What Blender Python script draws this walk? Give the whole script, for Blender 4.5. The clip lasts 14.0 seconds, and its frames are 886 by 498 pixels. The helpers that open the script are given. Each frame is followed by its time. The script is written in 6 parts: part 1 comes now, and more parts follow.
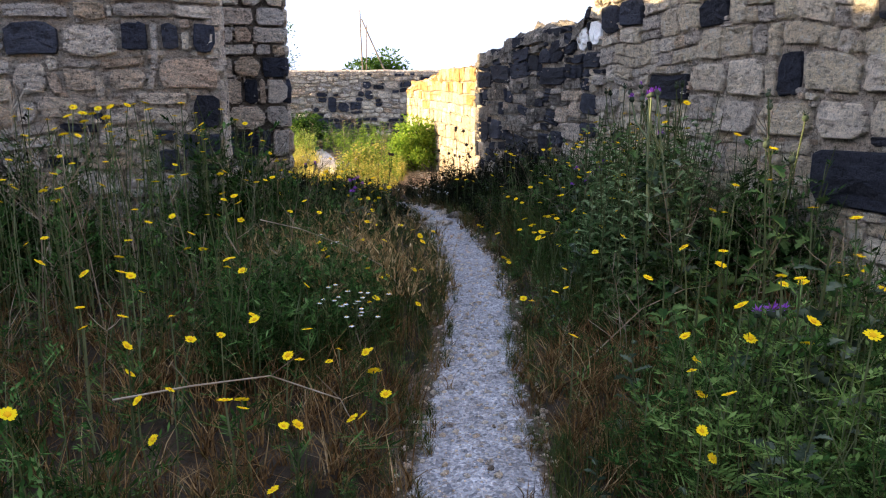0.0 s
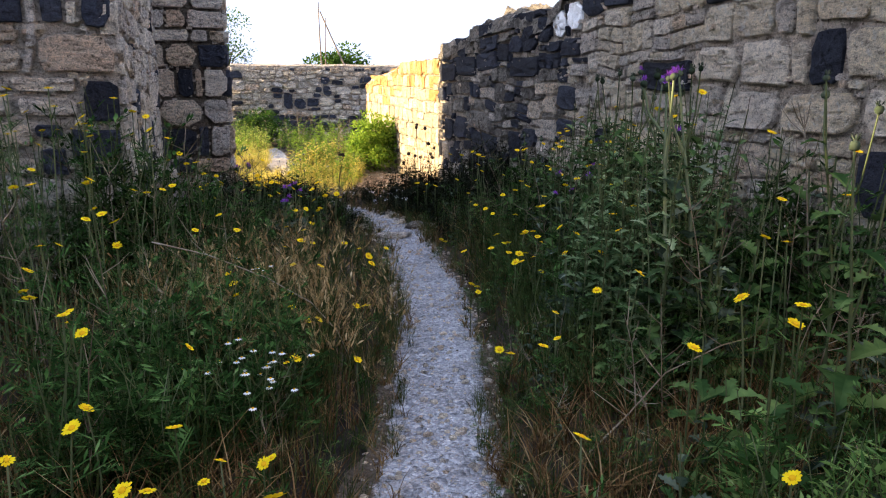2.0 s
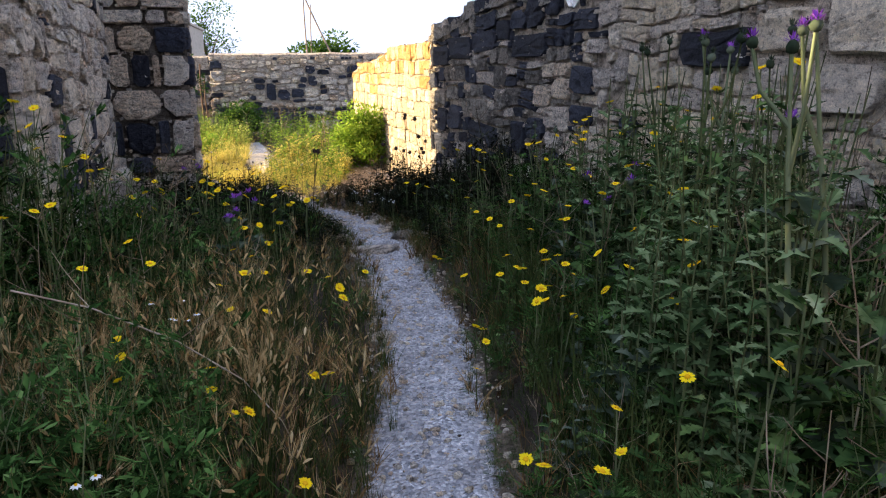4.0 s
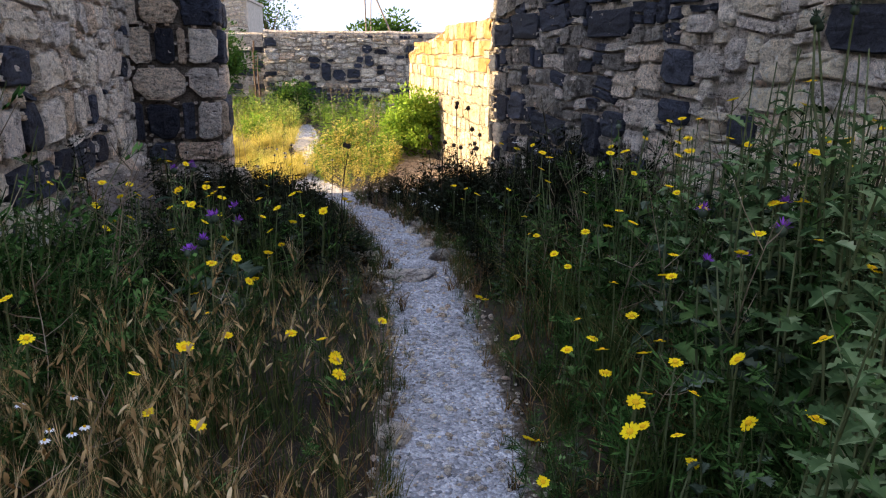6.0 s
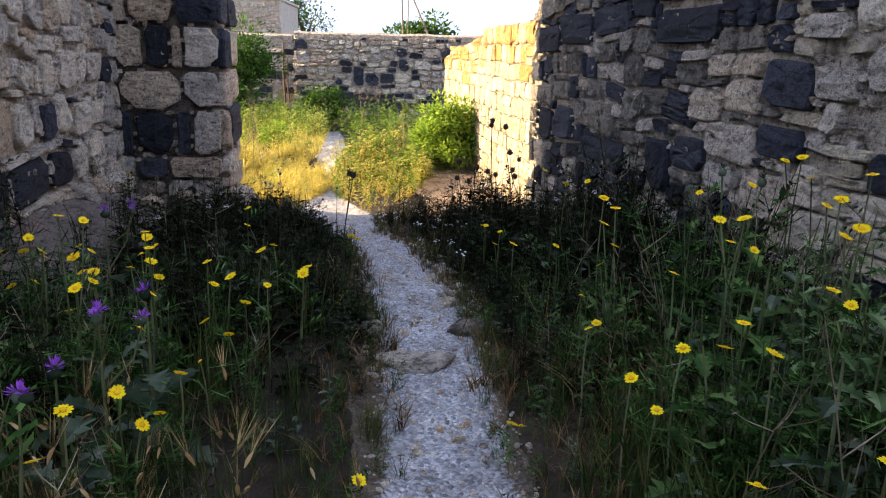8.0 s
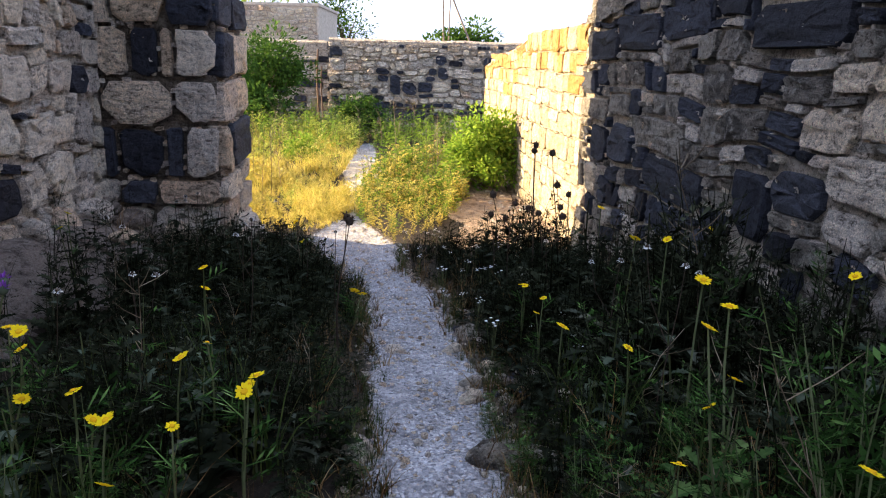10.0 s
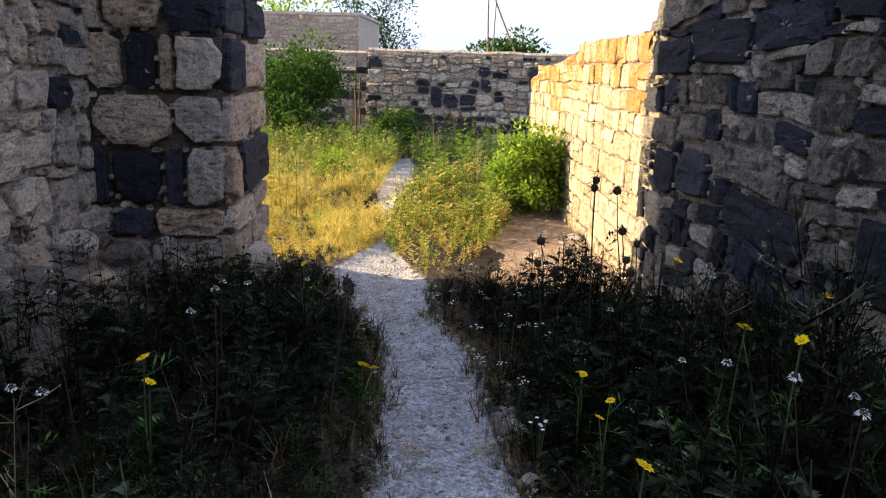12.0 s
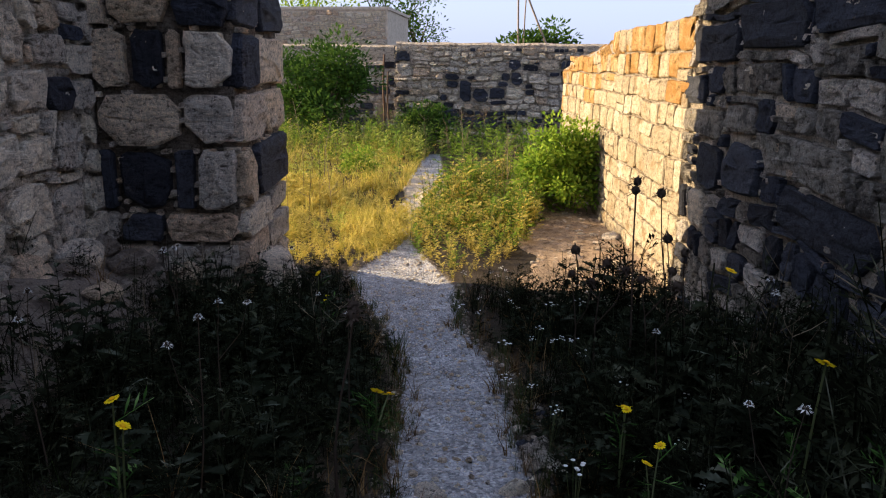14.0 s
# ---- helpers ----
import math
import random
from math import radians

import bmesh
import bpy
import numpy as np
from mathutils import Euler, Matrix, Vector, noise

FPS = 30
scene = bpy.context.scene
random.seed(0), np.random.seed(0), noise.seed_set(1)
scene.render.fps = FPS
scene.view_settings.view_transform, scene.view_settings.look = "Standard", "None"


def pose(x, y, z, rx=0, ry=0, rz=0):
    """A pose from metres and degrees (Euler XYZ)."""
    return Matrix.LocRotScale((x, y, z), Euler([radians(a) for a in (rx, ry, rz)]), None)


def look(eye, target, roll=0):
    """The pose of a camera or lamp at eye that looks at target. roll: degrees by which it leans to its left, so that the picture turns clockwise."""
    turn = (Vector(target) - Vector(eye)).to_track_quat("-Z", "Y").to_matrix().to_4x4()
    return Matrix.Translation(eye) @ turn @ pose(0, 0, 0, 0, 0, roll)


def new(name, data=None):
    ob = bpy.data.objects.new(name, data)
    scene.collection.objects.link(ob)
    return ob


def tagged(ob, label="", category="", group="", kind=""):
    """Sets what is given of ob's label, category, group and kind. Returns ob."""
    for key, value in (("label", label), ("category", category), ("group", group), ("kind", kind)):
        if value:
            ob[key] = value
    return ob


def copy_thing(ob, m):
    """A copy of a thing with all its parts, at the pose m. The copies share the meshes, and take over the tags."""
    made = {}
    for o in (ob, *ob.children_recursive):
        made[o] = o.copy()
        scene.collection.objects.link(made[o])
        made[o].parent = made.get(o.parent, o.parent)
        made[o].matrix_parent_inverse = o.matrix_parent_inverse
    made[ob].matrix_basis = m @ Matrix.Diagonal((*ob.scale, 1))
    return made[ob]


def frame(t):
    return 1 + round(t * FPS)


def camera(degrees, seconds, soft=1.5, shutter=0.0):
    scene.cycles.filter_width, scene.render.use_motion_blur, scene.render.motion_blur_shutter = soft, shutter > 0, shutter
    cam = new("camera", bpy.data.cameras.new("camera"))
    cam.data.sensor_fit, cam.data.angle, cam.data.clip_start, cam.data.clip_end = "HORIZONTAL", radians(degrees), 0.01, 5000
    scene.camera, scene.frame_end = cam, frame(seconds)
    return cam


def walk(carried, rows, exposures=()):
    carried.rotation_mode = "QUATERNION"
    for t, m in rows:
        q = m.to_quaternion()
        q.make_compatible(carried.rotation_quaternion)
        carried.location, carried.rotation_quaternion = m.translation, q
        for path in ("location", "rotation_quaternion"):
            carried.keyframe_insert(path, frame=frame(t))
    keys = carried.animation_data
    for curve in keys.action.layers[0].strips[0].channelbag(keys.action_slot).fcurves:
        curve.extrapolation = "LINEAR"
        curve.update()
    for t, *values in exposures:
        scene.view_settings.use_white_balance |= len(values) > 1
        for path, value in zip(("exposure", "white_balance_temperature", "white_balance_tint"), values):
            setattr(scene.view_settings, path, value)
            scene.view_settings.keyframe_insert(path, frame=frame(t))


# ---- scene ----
# ---- camera and walk ----
cam = camera(61.7, 14.0, soft=1.15)
METRES, EYE, TILT, LEAN, TURN = 8.0, 1.5, -13.0, 0.0, 0.0
ROWS = [
    (0.0, 0.0, 0.0, 0.0, -0.0, 0.0, -0.0),
    (0.5, 0.0028, 0.0367, 0.0056, -1.06, 0.86, -0.39),
    (1.0, 0.0028, 0.0741, 0.0111, -2.79, 0.12, 0.41),
    (1.5, 0.0078, 0.1146, 0.0163, -2.87, 0.48, 1.25),
    (2.0, 0.0105, 0.1562, 0.0223, -2.67, -0.09, 0.2),
    (4.5, 0.0228, 0.3598, 0.0565, -2.98, -1.25, 1.29),
    (5.0, 0.0264, 0.4012, 0.0659, -1.74, -2.01, 0.11),
    (5.5, 0.0281, 0.4423, 0.0745, -1.31, -2.24, -0.45),
    (6.0, 0.0347, 0.4815, 0.0832, 1.45, -2.11, -1.1),
    (6.5, 0.0374, 0.5193, 0.0931, 3.76, -2.35, -1.32),
    (7.0, 0.036, 0.562, 0.1024, 2.42, -2.41, -1.83),
    (7.5, 0.0375, 0.6053, 0.112, 3.11, -1.59, -2.31),
    (8.0, 0.0369, 0.6477, 0.1229, 4.26, -1.89, -2.56),
    (10.5, 0.0316, 0.8394, 0.167, 10.27, -1.39, -4.29),
    (11.0, 0.0277, 0.8734, 0.1767, 13.57, -1.42, -5.01),
    (11.5, 0.023, 0.9034, 0.183, 11.5, -0.84, -4.81),
    (12.0, 0.0202, 0.9264, 0.1888, 10.7, -0.91, -4.5),
    (12.5, 0.0197, 0.9492, 0.1933, 13.98, -1.21, -4.47),
    (13.0, 0.0185, 0.9653, 0.1976, 13.43, -1.55, -5.22),
    (13.5, 0.0168, 0.9729, 0.199, 11.89, -1.21, -4.43),
    (14.0, 0.0158, 0.9758, 0.1986, 13.19, -1.54, -4.01),
]
EXPOSURES = [(0.0, 2.38), (2.0, 2.38), (4.5, 2.27), (6.5, 2.38), (8.0, 2.44), (10.5, 2.5), (11.0, 2.4), (12.0, 2.06), (14.0, 1.6)]
walk(cam, [(t, pose(0, 0, EYE, TILT, LEAN, TURN) @ pose(METRES * x, METRES * y, METRES * z, 90 + pitch, roll, yaw)) for t, x, y, z, yaw, pitch, roll in ROWS], EXPOSURES)

# ---- light: clear late-afternoon sky and a low sun ----
SUN_UP = 17.0
world = bpy.data.worlds.new("sky")
scene.world = world
world.use_nodes = True
sky = world.node_tree.nodes.new("ShaderNodeTexSky")
sky.sky_type, sky.sun_disc = "NISHITA", False
sky.sun_elevation, sky.sun_rotation = radians(SUN_UP), radians(-90)
sky.air_density, sky.dust_density, sky.ozone_density = 1.0, 3.0, 1.0
world.node_tree.nodes["Background"].inputs["Strength"].default_value = 0.067
haze = world.node_tree.nodes.new("ShaderNodeMix")
haze.data_type = "RGBA"
haze.inputs[0].default_value = 0.7
haze.inputs[7].default_value = (4.25, 4.95, 7.2, 1)
world.node_tree.links.new(sky.outputs[0], haze.inputs[6])
world.node_tree.links.new(haze.outputs[2], world.node_tree.nodes["Background"].inputs["Color"])
sun = new("sun", bpy.data.lights.new("sun", "SUN"))
sun.data.energy, sun.data.angle, sun.data.color = 5.0, radians(0.5), (1.0, 0.77, 0.47)
ray_way = Vector((math.cos(radians(SUN_UP)), -0.02, -math.sin(radians(SUN_UP))))
sun.matrix_world = look((-30, 10, 20), Vector((-30, 10, 20)) + ray_way)

# ---- materials ----


def mat(name, rough=0.9):
    m = bpy.data.materials.new(name)
    m.use_nodes = True
    nt = m.node_tree
    b = nt.nodes["Principled BSDF"]
    b.inputs["Roughness"].default_value = rough
    b.inputs["Specular IOR Level"].default_value = 0.25
    return m, nt, b


def node(nt, kind, **sets):
    n = nt.nodes.new(kind)
    for k, v in sets.items():
        if k in n.inputs:
            n.inputs[k].default_value = v
    return n


def coords(nt):
    g = nt.nodes.new("ShaderNodeNewGeometry")
    return g.outputs["Position"]


def noise_tex(nt, scale, detail=6.0, rough=0.6, vec=None):
    n = node(nt, "ShaderNodeTexNoise", Scale=scale, Detail=detail, Roughness=rough)
    nt.links.new(vec if vec is not None else coords(nt), n.inputs["Vector"])
    return n.outputs["Fac"]


def ramp(nt, fac, stops):
    r = nt.nodes.new("ShaderNodeValToRGB")
    e = r.color_ramp.elements
    while len(e) < len(stops):
        e.new(0.5)
    for el, (p, c) in zip(e, stops):
        el.position, el.color = p, (*c, 1)
    nt.links.new(fac, r.inputs["Fac"])
    return r.outputs["Color"]


def mixc(nt, fac, a, b, blend="MIX"):
    m = nt.nodes.new("ShaderNodeMix")
    m.data_type, m.blend_type = "RGBA", blend
    for sock, v in ((m.inputs[0], fac), (m.inputs[6], a), (m.inputs[7], b)):
        if isinstance(v, (int, float)):
            sock.default_value = v
        elif isinstance(v, tuple):
            sock.default_value = (*v, 1)
        else:
            nt.links.new(v, sock)
    return m.outputs[2]


def fmath(nt, op, a, b=0.0):
    m = nt.nodes.new("ShaderNodeMath")
    m.operation = op
    for i, v in enumerate((a, b)):
        if isinstance(v, (int, float)):
            m.inputs[i].default_value = v
        else:
            nt.links.new(v, m.inputs[i])
    return m.outputs[0]


def bump(nt, b, height, strength=0.6, dist=0.02):
    n = node(nt, "ShaderNodeBump", Strength=strength, Distance=dist)
    nt.links.new(height, n.inputs["Height"])
    nt.links.new(n.outputs["Normal"], b.inputs["Normal"])


def piece_random(nt):
    """A value of its own for each piece, single or joined."""
    o = nt.nodes.new("ShaderNodeObjectInfo").outputs["Random"]
    g = nt.nodes.new("ShaderNodeNewGeometry").outputs["Random Per Island"]
    return fmath(nt, "FRACT", fmath(nt, "ADD", o, g))


def stretched(nt, sx, sy, sz):
    m = node(nt, "ShaderNodeVectorMath")
    m.operation = "MULTIPLY"
    nt.links.new(coords(nt), m.inputs[0])
    m.inputs[1].default_value = (sx, sy, sz)
    return m.outputs[0]


def stone_material(name, tones, stain, stain_at, lichen=None, rough=0.92, relief=1.0, contrast=1.0):
    """Rough hewn stone: a tone of its own per block, beds, pits, weathering, stains and, if asked, lichen. Low beds and
    pits are also coloured dark, as painted crevice shade.
    """
    m, nt, b = mat(name, rough)
    b.inputs["Specular IOR Level"].default_value = 0.12
    base = ramp(nt, piece_random(nt), [(i / (len(tones) - 1), t) for i, t in enumerate(tones)])
    grain = noise_tex(nt, 120.0, 3.0, 0.7)
    pits = noise_tex(nt, 34.0, 6.0, 0.75)
    beds = noise_tex(nt, 9.0, 9.0, 0.72, stretched(nt, 1.0, 1.0, 2.3))
    blotch = noise_tex(nt, 4.5, 8.0, 0.7)

    def grey(v, k=contrast):
        return tuple(max(0.0, 1 + (c - 1) * k) for c in v)
    c = mixc(nt, 1.0, base, ramp(nt, grain, [(0.36, grey((0.66, 0.65, 0.64))), (0.52, (1, 1, 1)), (0.66, grey((1.3, 1.29, 1.27)))]), "MULTIPLY")
    # pits and beds share the bump's noise; their dark lows paint crevice shade
    c = mixc(nt, 1.0, c, ramp(nt, pits, [(0.36, grey((0.2, 0.18, 0.165))), (0.45, (1, 1, 1)), (0.6, grey((1.22, 1.21, 1.19)))]), "MULTIPLY")
    c = mixc(nt, 1.0, c, ramp(nt, beds, [(0.36, grey((0.34, 0.31, 0.29))), (0.46, (1, 1, 1)), (0.6, grey((1.3, 1.28, 1.25)))]), "MULTIPLY")
    c = mixc(nt, ramp(nt, blotch, [(stain_at, (0, 0, 0)), (stain_at + 0.1, (0.8, 0.8, 0.8))]), c, stain)
    if lichen:
        c = mixc(nt, ramp(nt, noise_tex(nt, 13.0, 8.0, 0.75), [(0.55, (0, 0, 0)), (0.6, (0.85, 0.85, 0.85))]), c, lichen)
    nt.links.new(c, b.inputs["Base Color"])
    h = fmath(nt, "ADD", fmath(nt, "MULTIPLY", beds, 1.5), fmath(nt, "ADD", fmath(nt, "MULTIPLY", pits, 0.9), fmath(nt, "MULTIPLY", grain, 0.25)))
    bump(nt, b, h, relief, 0.1)
    return m


LIME = stone_material("limestone", [(0.62, 0.48, 0.34), (0.74, 0.62, 0.49), (0.55, 0.42, 0.3), (0.76, 0.67, 0.56), (0.64, 0.54, 0.45), (0.66, 0.49, 0.35)], (0.36, 0.28, 0.21), 0.6)
GREY = stone_material("weathered_limestone", [(0.56, 0.49, 0.42), (0.7, 0.62, 0.54), (0.5, 0.44, 0.38), (0.62, 0.55, 0.48)], (0.28, 0.24, 0.205), 0.56, (0.72, 0.66, 0.58))
BLACKENED = stone_material("blackened_limestone", [(0.28, 0.25, 0.21), (0.38, 0.34, 0.29), (0.19, 0.17, 0.15), (0.33, 0.28, 0.23)], (0.06, 0.055, 0.05), 0.5, (0.42, 0.39, 0.34))
STAINED = stone_material("ochre_stained_limestone", [(0.38, 0.235, 0.1), (0.42, 0.3, 0.155), (0.33, 0.185, 0.07), (0.46, 0.37, 0.23)], (0.32, 0.165, 0.05), 0.47, None, 0.94, 0.7, 0.7)
BASALT = stone_material("basalt", [(0.03, 0.033, 0.046), (0.05, 0.055, 0.076), (0.022, 0.023, 0.031), (0.066, 0.071, 0.092)], (0.13, 0.125, 0.12), 0.66, None, 0.8, 0.8, 0.8)
PALE = stone_material("pale_block", [(0.68, 0.58, 0.45), (0.76, 0.67, 0.55), (0.64, 0.56, 0.47)], (0.42, 0.34, 0.26), 0.6, None, 0.92, 0.9, 0.72)
MORTAR = stone_material("lime_mortar", [(0.5, 0.43, 0.355), (0.5, 0.43, 0.355)], (0.15, 0.12, 0.095), 0.55, (0.62, 0.55, 0.46), 0.95, 1.0)
EARTH_MORTAR = stone_material("earthen_mortar", [(0.2, 0.165, 0.135), (0.2, 0.165, 0.135)], (0.07, 0.055, 0.045), 0.52, (0.3, 0.26, 0.21), 0.96, 1.0)
# pale stone lightened further, with brightness put into its colour
RUBBLE = stone_material("brightened_pale_rubble", [(0.7, 0.58, 0.42), (0.8, 0.69, 0.52), (0.64, 0.53, 0.39), (0.82, 0.73, 0.58)], (0.34, 0.28, 0.22), 0.62, (0.8, 0.74, 0.64), 0.94, 1.0, 0.7)
ASHLAR = stone_material("cream_ashlar", [(0.3, 0.255, 0.185), (0.35, 0.3, 0.225), (0.265, 0.215, 0.15), (0.42, 0.37, 0.295), (0.32, 0.265, 0.19)], (0.22, 0.15, 0.08), 0.52, None, 0.94, 0.6, 0.8)
OCHRE = stone_material("ochre_mud_cap", [(0.38, 0.2, 0.065), (0.43, 0.26, 0.1)], (0.22, 0.11, 0.04), 0.5, (0.46, 0.32, 0.16))
WHITEWASH = stone_material("whitewashed_stone", [(0.86, 0.86, 0.85), (0.9, 0.9, 0.89)], (0.7, 0.69, 0.66), 0.62, None, 0.9, 0.4, 0.25)
KIND = {"r": RUBBLE, "a": ASHLAR, "l": LIME, "g": GREY, "d": BASALT, "p": PALE, "o": STAINED, "w": WHITEWASH, "k": BLACKENED}
KINDS = "lgdpowkra"


def ground_material():
    m, nt, b = mat("shade_darkened_earth", 0.95)
    # far darker than dry earth: shade under the weeds is in this colour
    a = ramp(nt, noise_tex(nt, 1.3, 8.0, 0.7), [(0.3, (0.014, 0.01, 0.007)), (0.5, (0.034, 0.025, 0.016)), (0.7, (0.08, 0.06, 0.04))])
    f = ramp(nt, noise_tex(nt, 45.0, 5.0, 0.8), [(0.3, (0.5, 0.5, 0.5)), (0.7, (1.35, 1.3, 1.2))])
    nt.links.new(mixc(nt, 1.0, a, f, "MULTIPLY"), b.inputs["Base Color"])
    bump(nt, b, noise_tex(nt, 30.0, 8.0, 0.75), 0.8, 0.04)
    return m


def gravel_material():
    """Crushed pale stone that gives way to earth at the trodden edge."""
    m, nt, b = mat("pale_gravel", 0.95)
    v = node(nt, "ShaderNodeTexVoronoi", Scale=60.0)
    nt.links.new(coords(nt), v.inputs["Vector"])
    tint = ramp(nt, v.outputs["Color"], [(0.0, (0.2, 0.205, 0.225)), (0.45, (0.45, 0.45, 0.475)), (1.0, (0.76, 0.755, 0.78))])
    big = ramp(nt, noise_tex(nt, 5.0, 8.0, 0.75), [(0.33, (0.6, 0.57, 0.54)), (0.6, (1.1, 1.09, 1.08))])
    stone = mixc(nt, 1.0, tint, big, "MULTIPLY")
    earth = ramp(nt, noise_tex(nt, 24.0, 6.0, 0.75), [(0.3, (0.05, 0.038, 0.026)), (0.7, (0.2, 0.155, 0.11))])
    at = nt.nodes.new("ShaderNodeAttribute")
    at.attribute_name = "edge"
    k = fmath(nt, "ADD", at.outputs["Fac"], fmath(nt, "MULTIPLY", fmath(nt, "SUBTRACT", noise_tex(nt, 13.0, 6.0, 0.8), 0.5), 1.5))
    nt.links.new(mixc(nt, ramp(nt, k, [(0.42, (0, 0, 0)), (0.6, (1, 1, 1))]), stone, earth), b.inputs["Base Color"])
    h = fmath(nt, "ADD", fmath(nt, "MULTIPLY", v.outputs["Distance"], -1.2), noise_tex(nt, 14.0, 6.0, 0.7))
    bump(nt, b, h, 1.0, 0.03)
    return m


EARTH, GRAVEL = ground_material(), gravel_material()
# bare red soil, lightened so that its colour carries part of the sunlight
SOIL = stone_material("sun_lightened_red_soil", [(0.4, 0.3, 0.22), (0.4, 0.3, 0.22)], (0.2, 0.14, 0.1), 0.55, (0.5, 0.4, 0.31), 0.97, 0.9, 0.8)
DUST = stone_material("dusty_lime_earth", [(0.23, 0.19, 0.165), (0.23, 0.19, 0.165)], (0.11, 0.085, 0.07), 0.53, (0.34, 0.295, 0.255), 0.97, 0.9, 0.8)


def leaf_material(name, tones, through_light=0.3, rough=0.55, gloss=0.0, clumped=0.5):
    """Thin plant matter: tone by leaf and by plant, a little sheen, some light passing through."""
    m, nt, b = mat(name, rough)
    b.inputs["Specular IOR Level"].default_value = gloss
    spot = fmath(nt, "MULTIPLY", fmath(nt, "SUBTRACT", noise_tex(nt, 7.0, 3.0, 0.6), 0.28), 2.2)
    k = fmath(nt, "ADD", fmath(nt, "MULTIPLY", spot, clumped), fmath(nt, "MULTIPLY", piece_random(nt), 1 - clumped))
    base = ramp(nt, k, [(i / (len(tones) - 1), t) for i, t in enumerate(tones)])
    nt.links.new(base, b.inputs["Base Color"])
    t = nt.nodes.new("ShaderNodeBsdfTranslucent")
    nt.links.new(base, t.inputs["Color"])
    mx = nt.nodes.new("ShaderNodeMixShader")
    mx.inputs[0].default_value = through_light
    nt.links.new(b.outputs[0], mx.inputs[1])
    nt.links.new(t.outputs[0], mx.inputs[2])
    nt.links.new(mx.outputs[0], nt.nodes["Material Output"].inputs["Surface"])
    return m


# tones from near black to pale paint shaded gaps and bright tips into foliage
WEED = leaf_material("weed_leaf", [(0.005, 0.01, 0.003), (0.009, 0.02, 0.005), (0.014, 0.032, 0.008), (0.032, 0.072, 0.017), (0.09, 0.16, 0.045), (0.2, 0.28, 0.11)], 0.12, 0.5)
FRESH = leaf_material("fresh_leaf", [(0.02, 0.045, 0.01), (0.06, 0.11, 0.025), (0.14, 0.22, 0.06), (0.28, 0.36, 0.14)], 0.2)
# near-black copies of the leaf colours: the shade before the gate painted in
SHADE_WEED = leaf_material("shade_painted_weed_leaf", [(0.003, 0.003, 0.002), (0.005, 0.005, 0.003), (0.008, 0.009, 0.005), (0.014, 0.017, 0.009), (0.045, 0.05, 0.03), (0.16, 0.16, 0.12)], 0.04, 0.6)
SHADE_LEAF = leaf_material("shade_painted_leaf", [(0.003, 0.0035, 0.002), (0.006, 0.007, 0.004), (0.011, 0.014, 0.008), (0.03, 0.036, 0.024), (0.14, 0.155, 0.12)], 0.06)
BROAD = leaf_material("broad_leaf", [(0.012, 0.028, 0.008), (0.03, 0.065, 0.02), (0.1, 0.16, 0.05), (0.16, 0.23, 0.08)], 0.2, 0.45)
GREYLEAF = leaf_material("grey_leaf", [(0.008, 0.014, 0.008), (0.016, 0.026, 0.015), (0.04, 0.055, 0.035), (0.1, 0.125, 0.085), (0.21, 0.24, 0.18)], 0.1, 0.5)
SILVER = leaf_material("silver_leaf", [(0.01, 0.02, 0.007), (0.024, 0.046, 0.017), (0.07, 0.115, 0.045), (0.17, 0.23, 0.11), (0.34, 0.39, 0.24)], 0.15, 0.5)
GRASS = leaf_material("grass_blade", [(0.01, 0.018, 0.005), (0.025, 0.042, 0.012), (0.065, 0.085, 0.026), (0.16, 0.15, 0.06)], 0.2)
STRAW = leaf_material("dry_grass", [(0.02, 0.01, 0.004), (0.07, 0.037, 0.014), (0.24, 0.15, 0.065), (0.55, 0.43, 0.25)], 0.15)
# yard colours raised well above the weeds', painting some sunlight into the leaves
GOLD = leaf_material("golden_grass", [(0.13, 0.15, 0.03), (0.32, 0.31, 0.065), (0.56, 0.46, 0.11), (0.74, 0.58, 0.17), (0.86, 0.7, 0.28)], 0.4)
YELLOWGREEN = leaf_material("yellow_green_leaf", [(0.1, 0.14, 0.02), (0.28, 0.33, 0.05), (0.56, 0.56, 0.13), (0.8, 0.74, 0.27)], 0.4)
LIT = leaf_material("sun_brightened_leaf", [(0.06, 0.12, 0.015), (0.13, 0.23, 0.028), (0.26, 0.36, 0.05), (0.42, 0.45, 0.09)], 0.35)
DEEP = leaf_material("deep_green_leaf", [(0.02, 0.045, 0.01), (0.05, 0.1, 0.02), (0.1, 0.18, 0.03)], 0.25, 0.45)
STALK = leaf_material("stalk", [(0.035, 0.045, 0.018), (0.08, 0.095, 0.042), (0.17, 0.19, 0.1)], 0.05)
PALE_STALK = leaf_material("pale_thistle_stalk", [(0.1, 0.125, 0.065), (0.17, 0.2, 0.115)], 0.08)
EAR = leaf_material("barley_ear", [(0.08, 0.045, 0.017), (0.2, 0.125, 0.052), (0.42, 0.3, 0.14), (0.7, 0.57, 0.34)], 0.15)
TWIG = leaf_material("dead_stalk", [(0.05, 0.036, 0.024), (0.12, 0.09, 0.06), (0.24, 0.19, 0.13), (0.42, 0.37, 0.29)], 0.05)
YELLOW = leaf_material("yellow_petal", [(0.84, 0.58, 0.01), (0.9, 0.7, 0.02), (0.8, 0.47, 0.01)], 0.3)
DISC = leaf_material("flower_disc", [(0.66, 0.34, 0.01), (0.75, 0.45, 0.02)], 0.05)
WHITE = leaf_material("white_petal", [(0.8, 0.8, 0.78), (0.72, 0.72, 0.7)], 0.25)
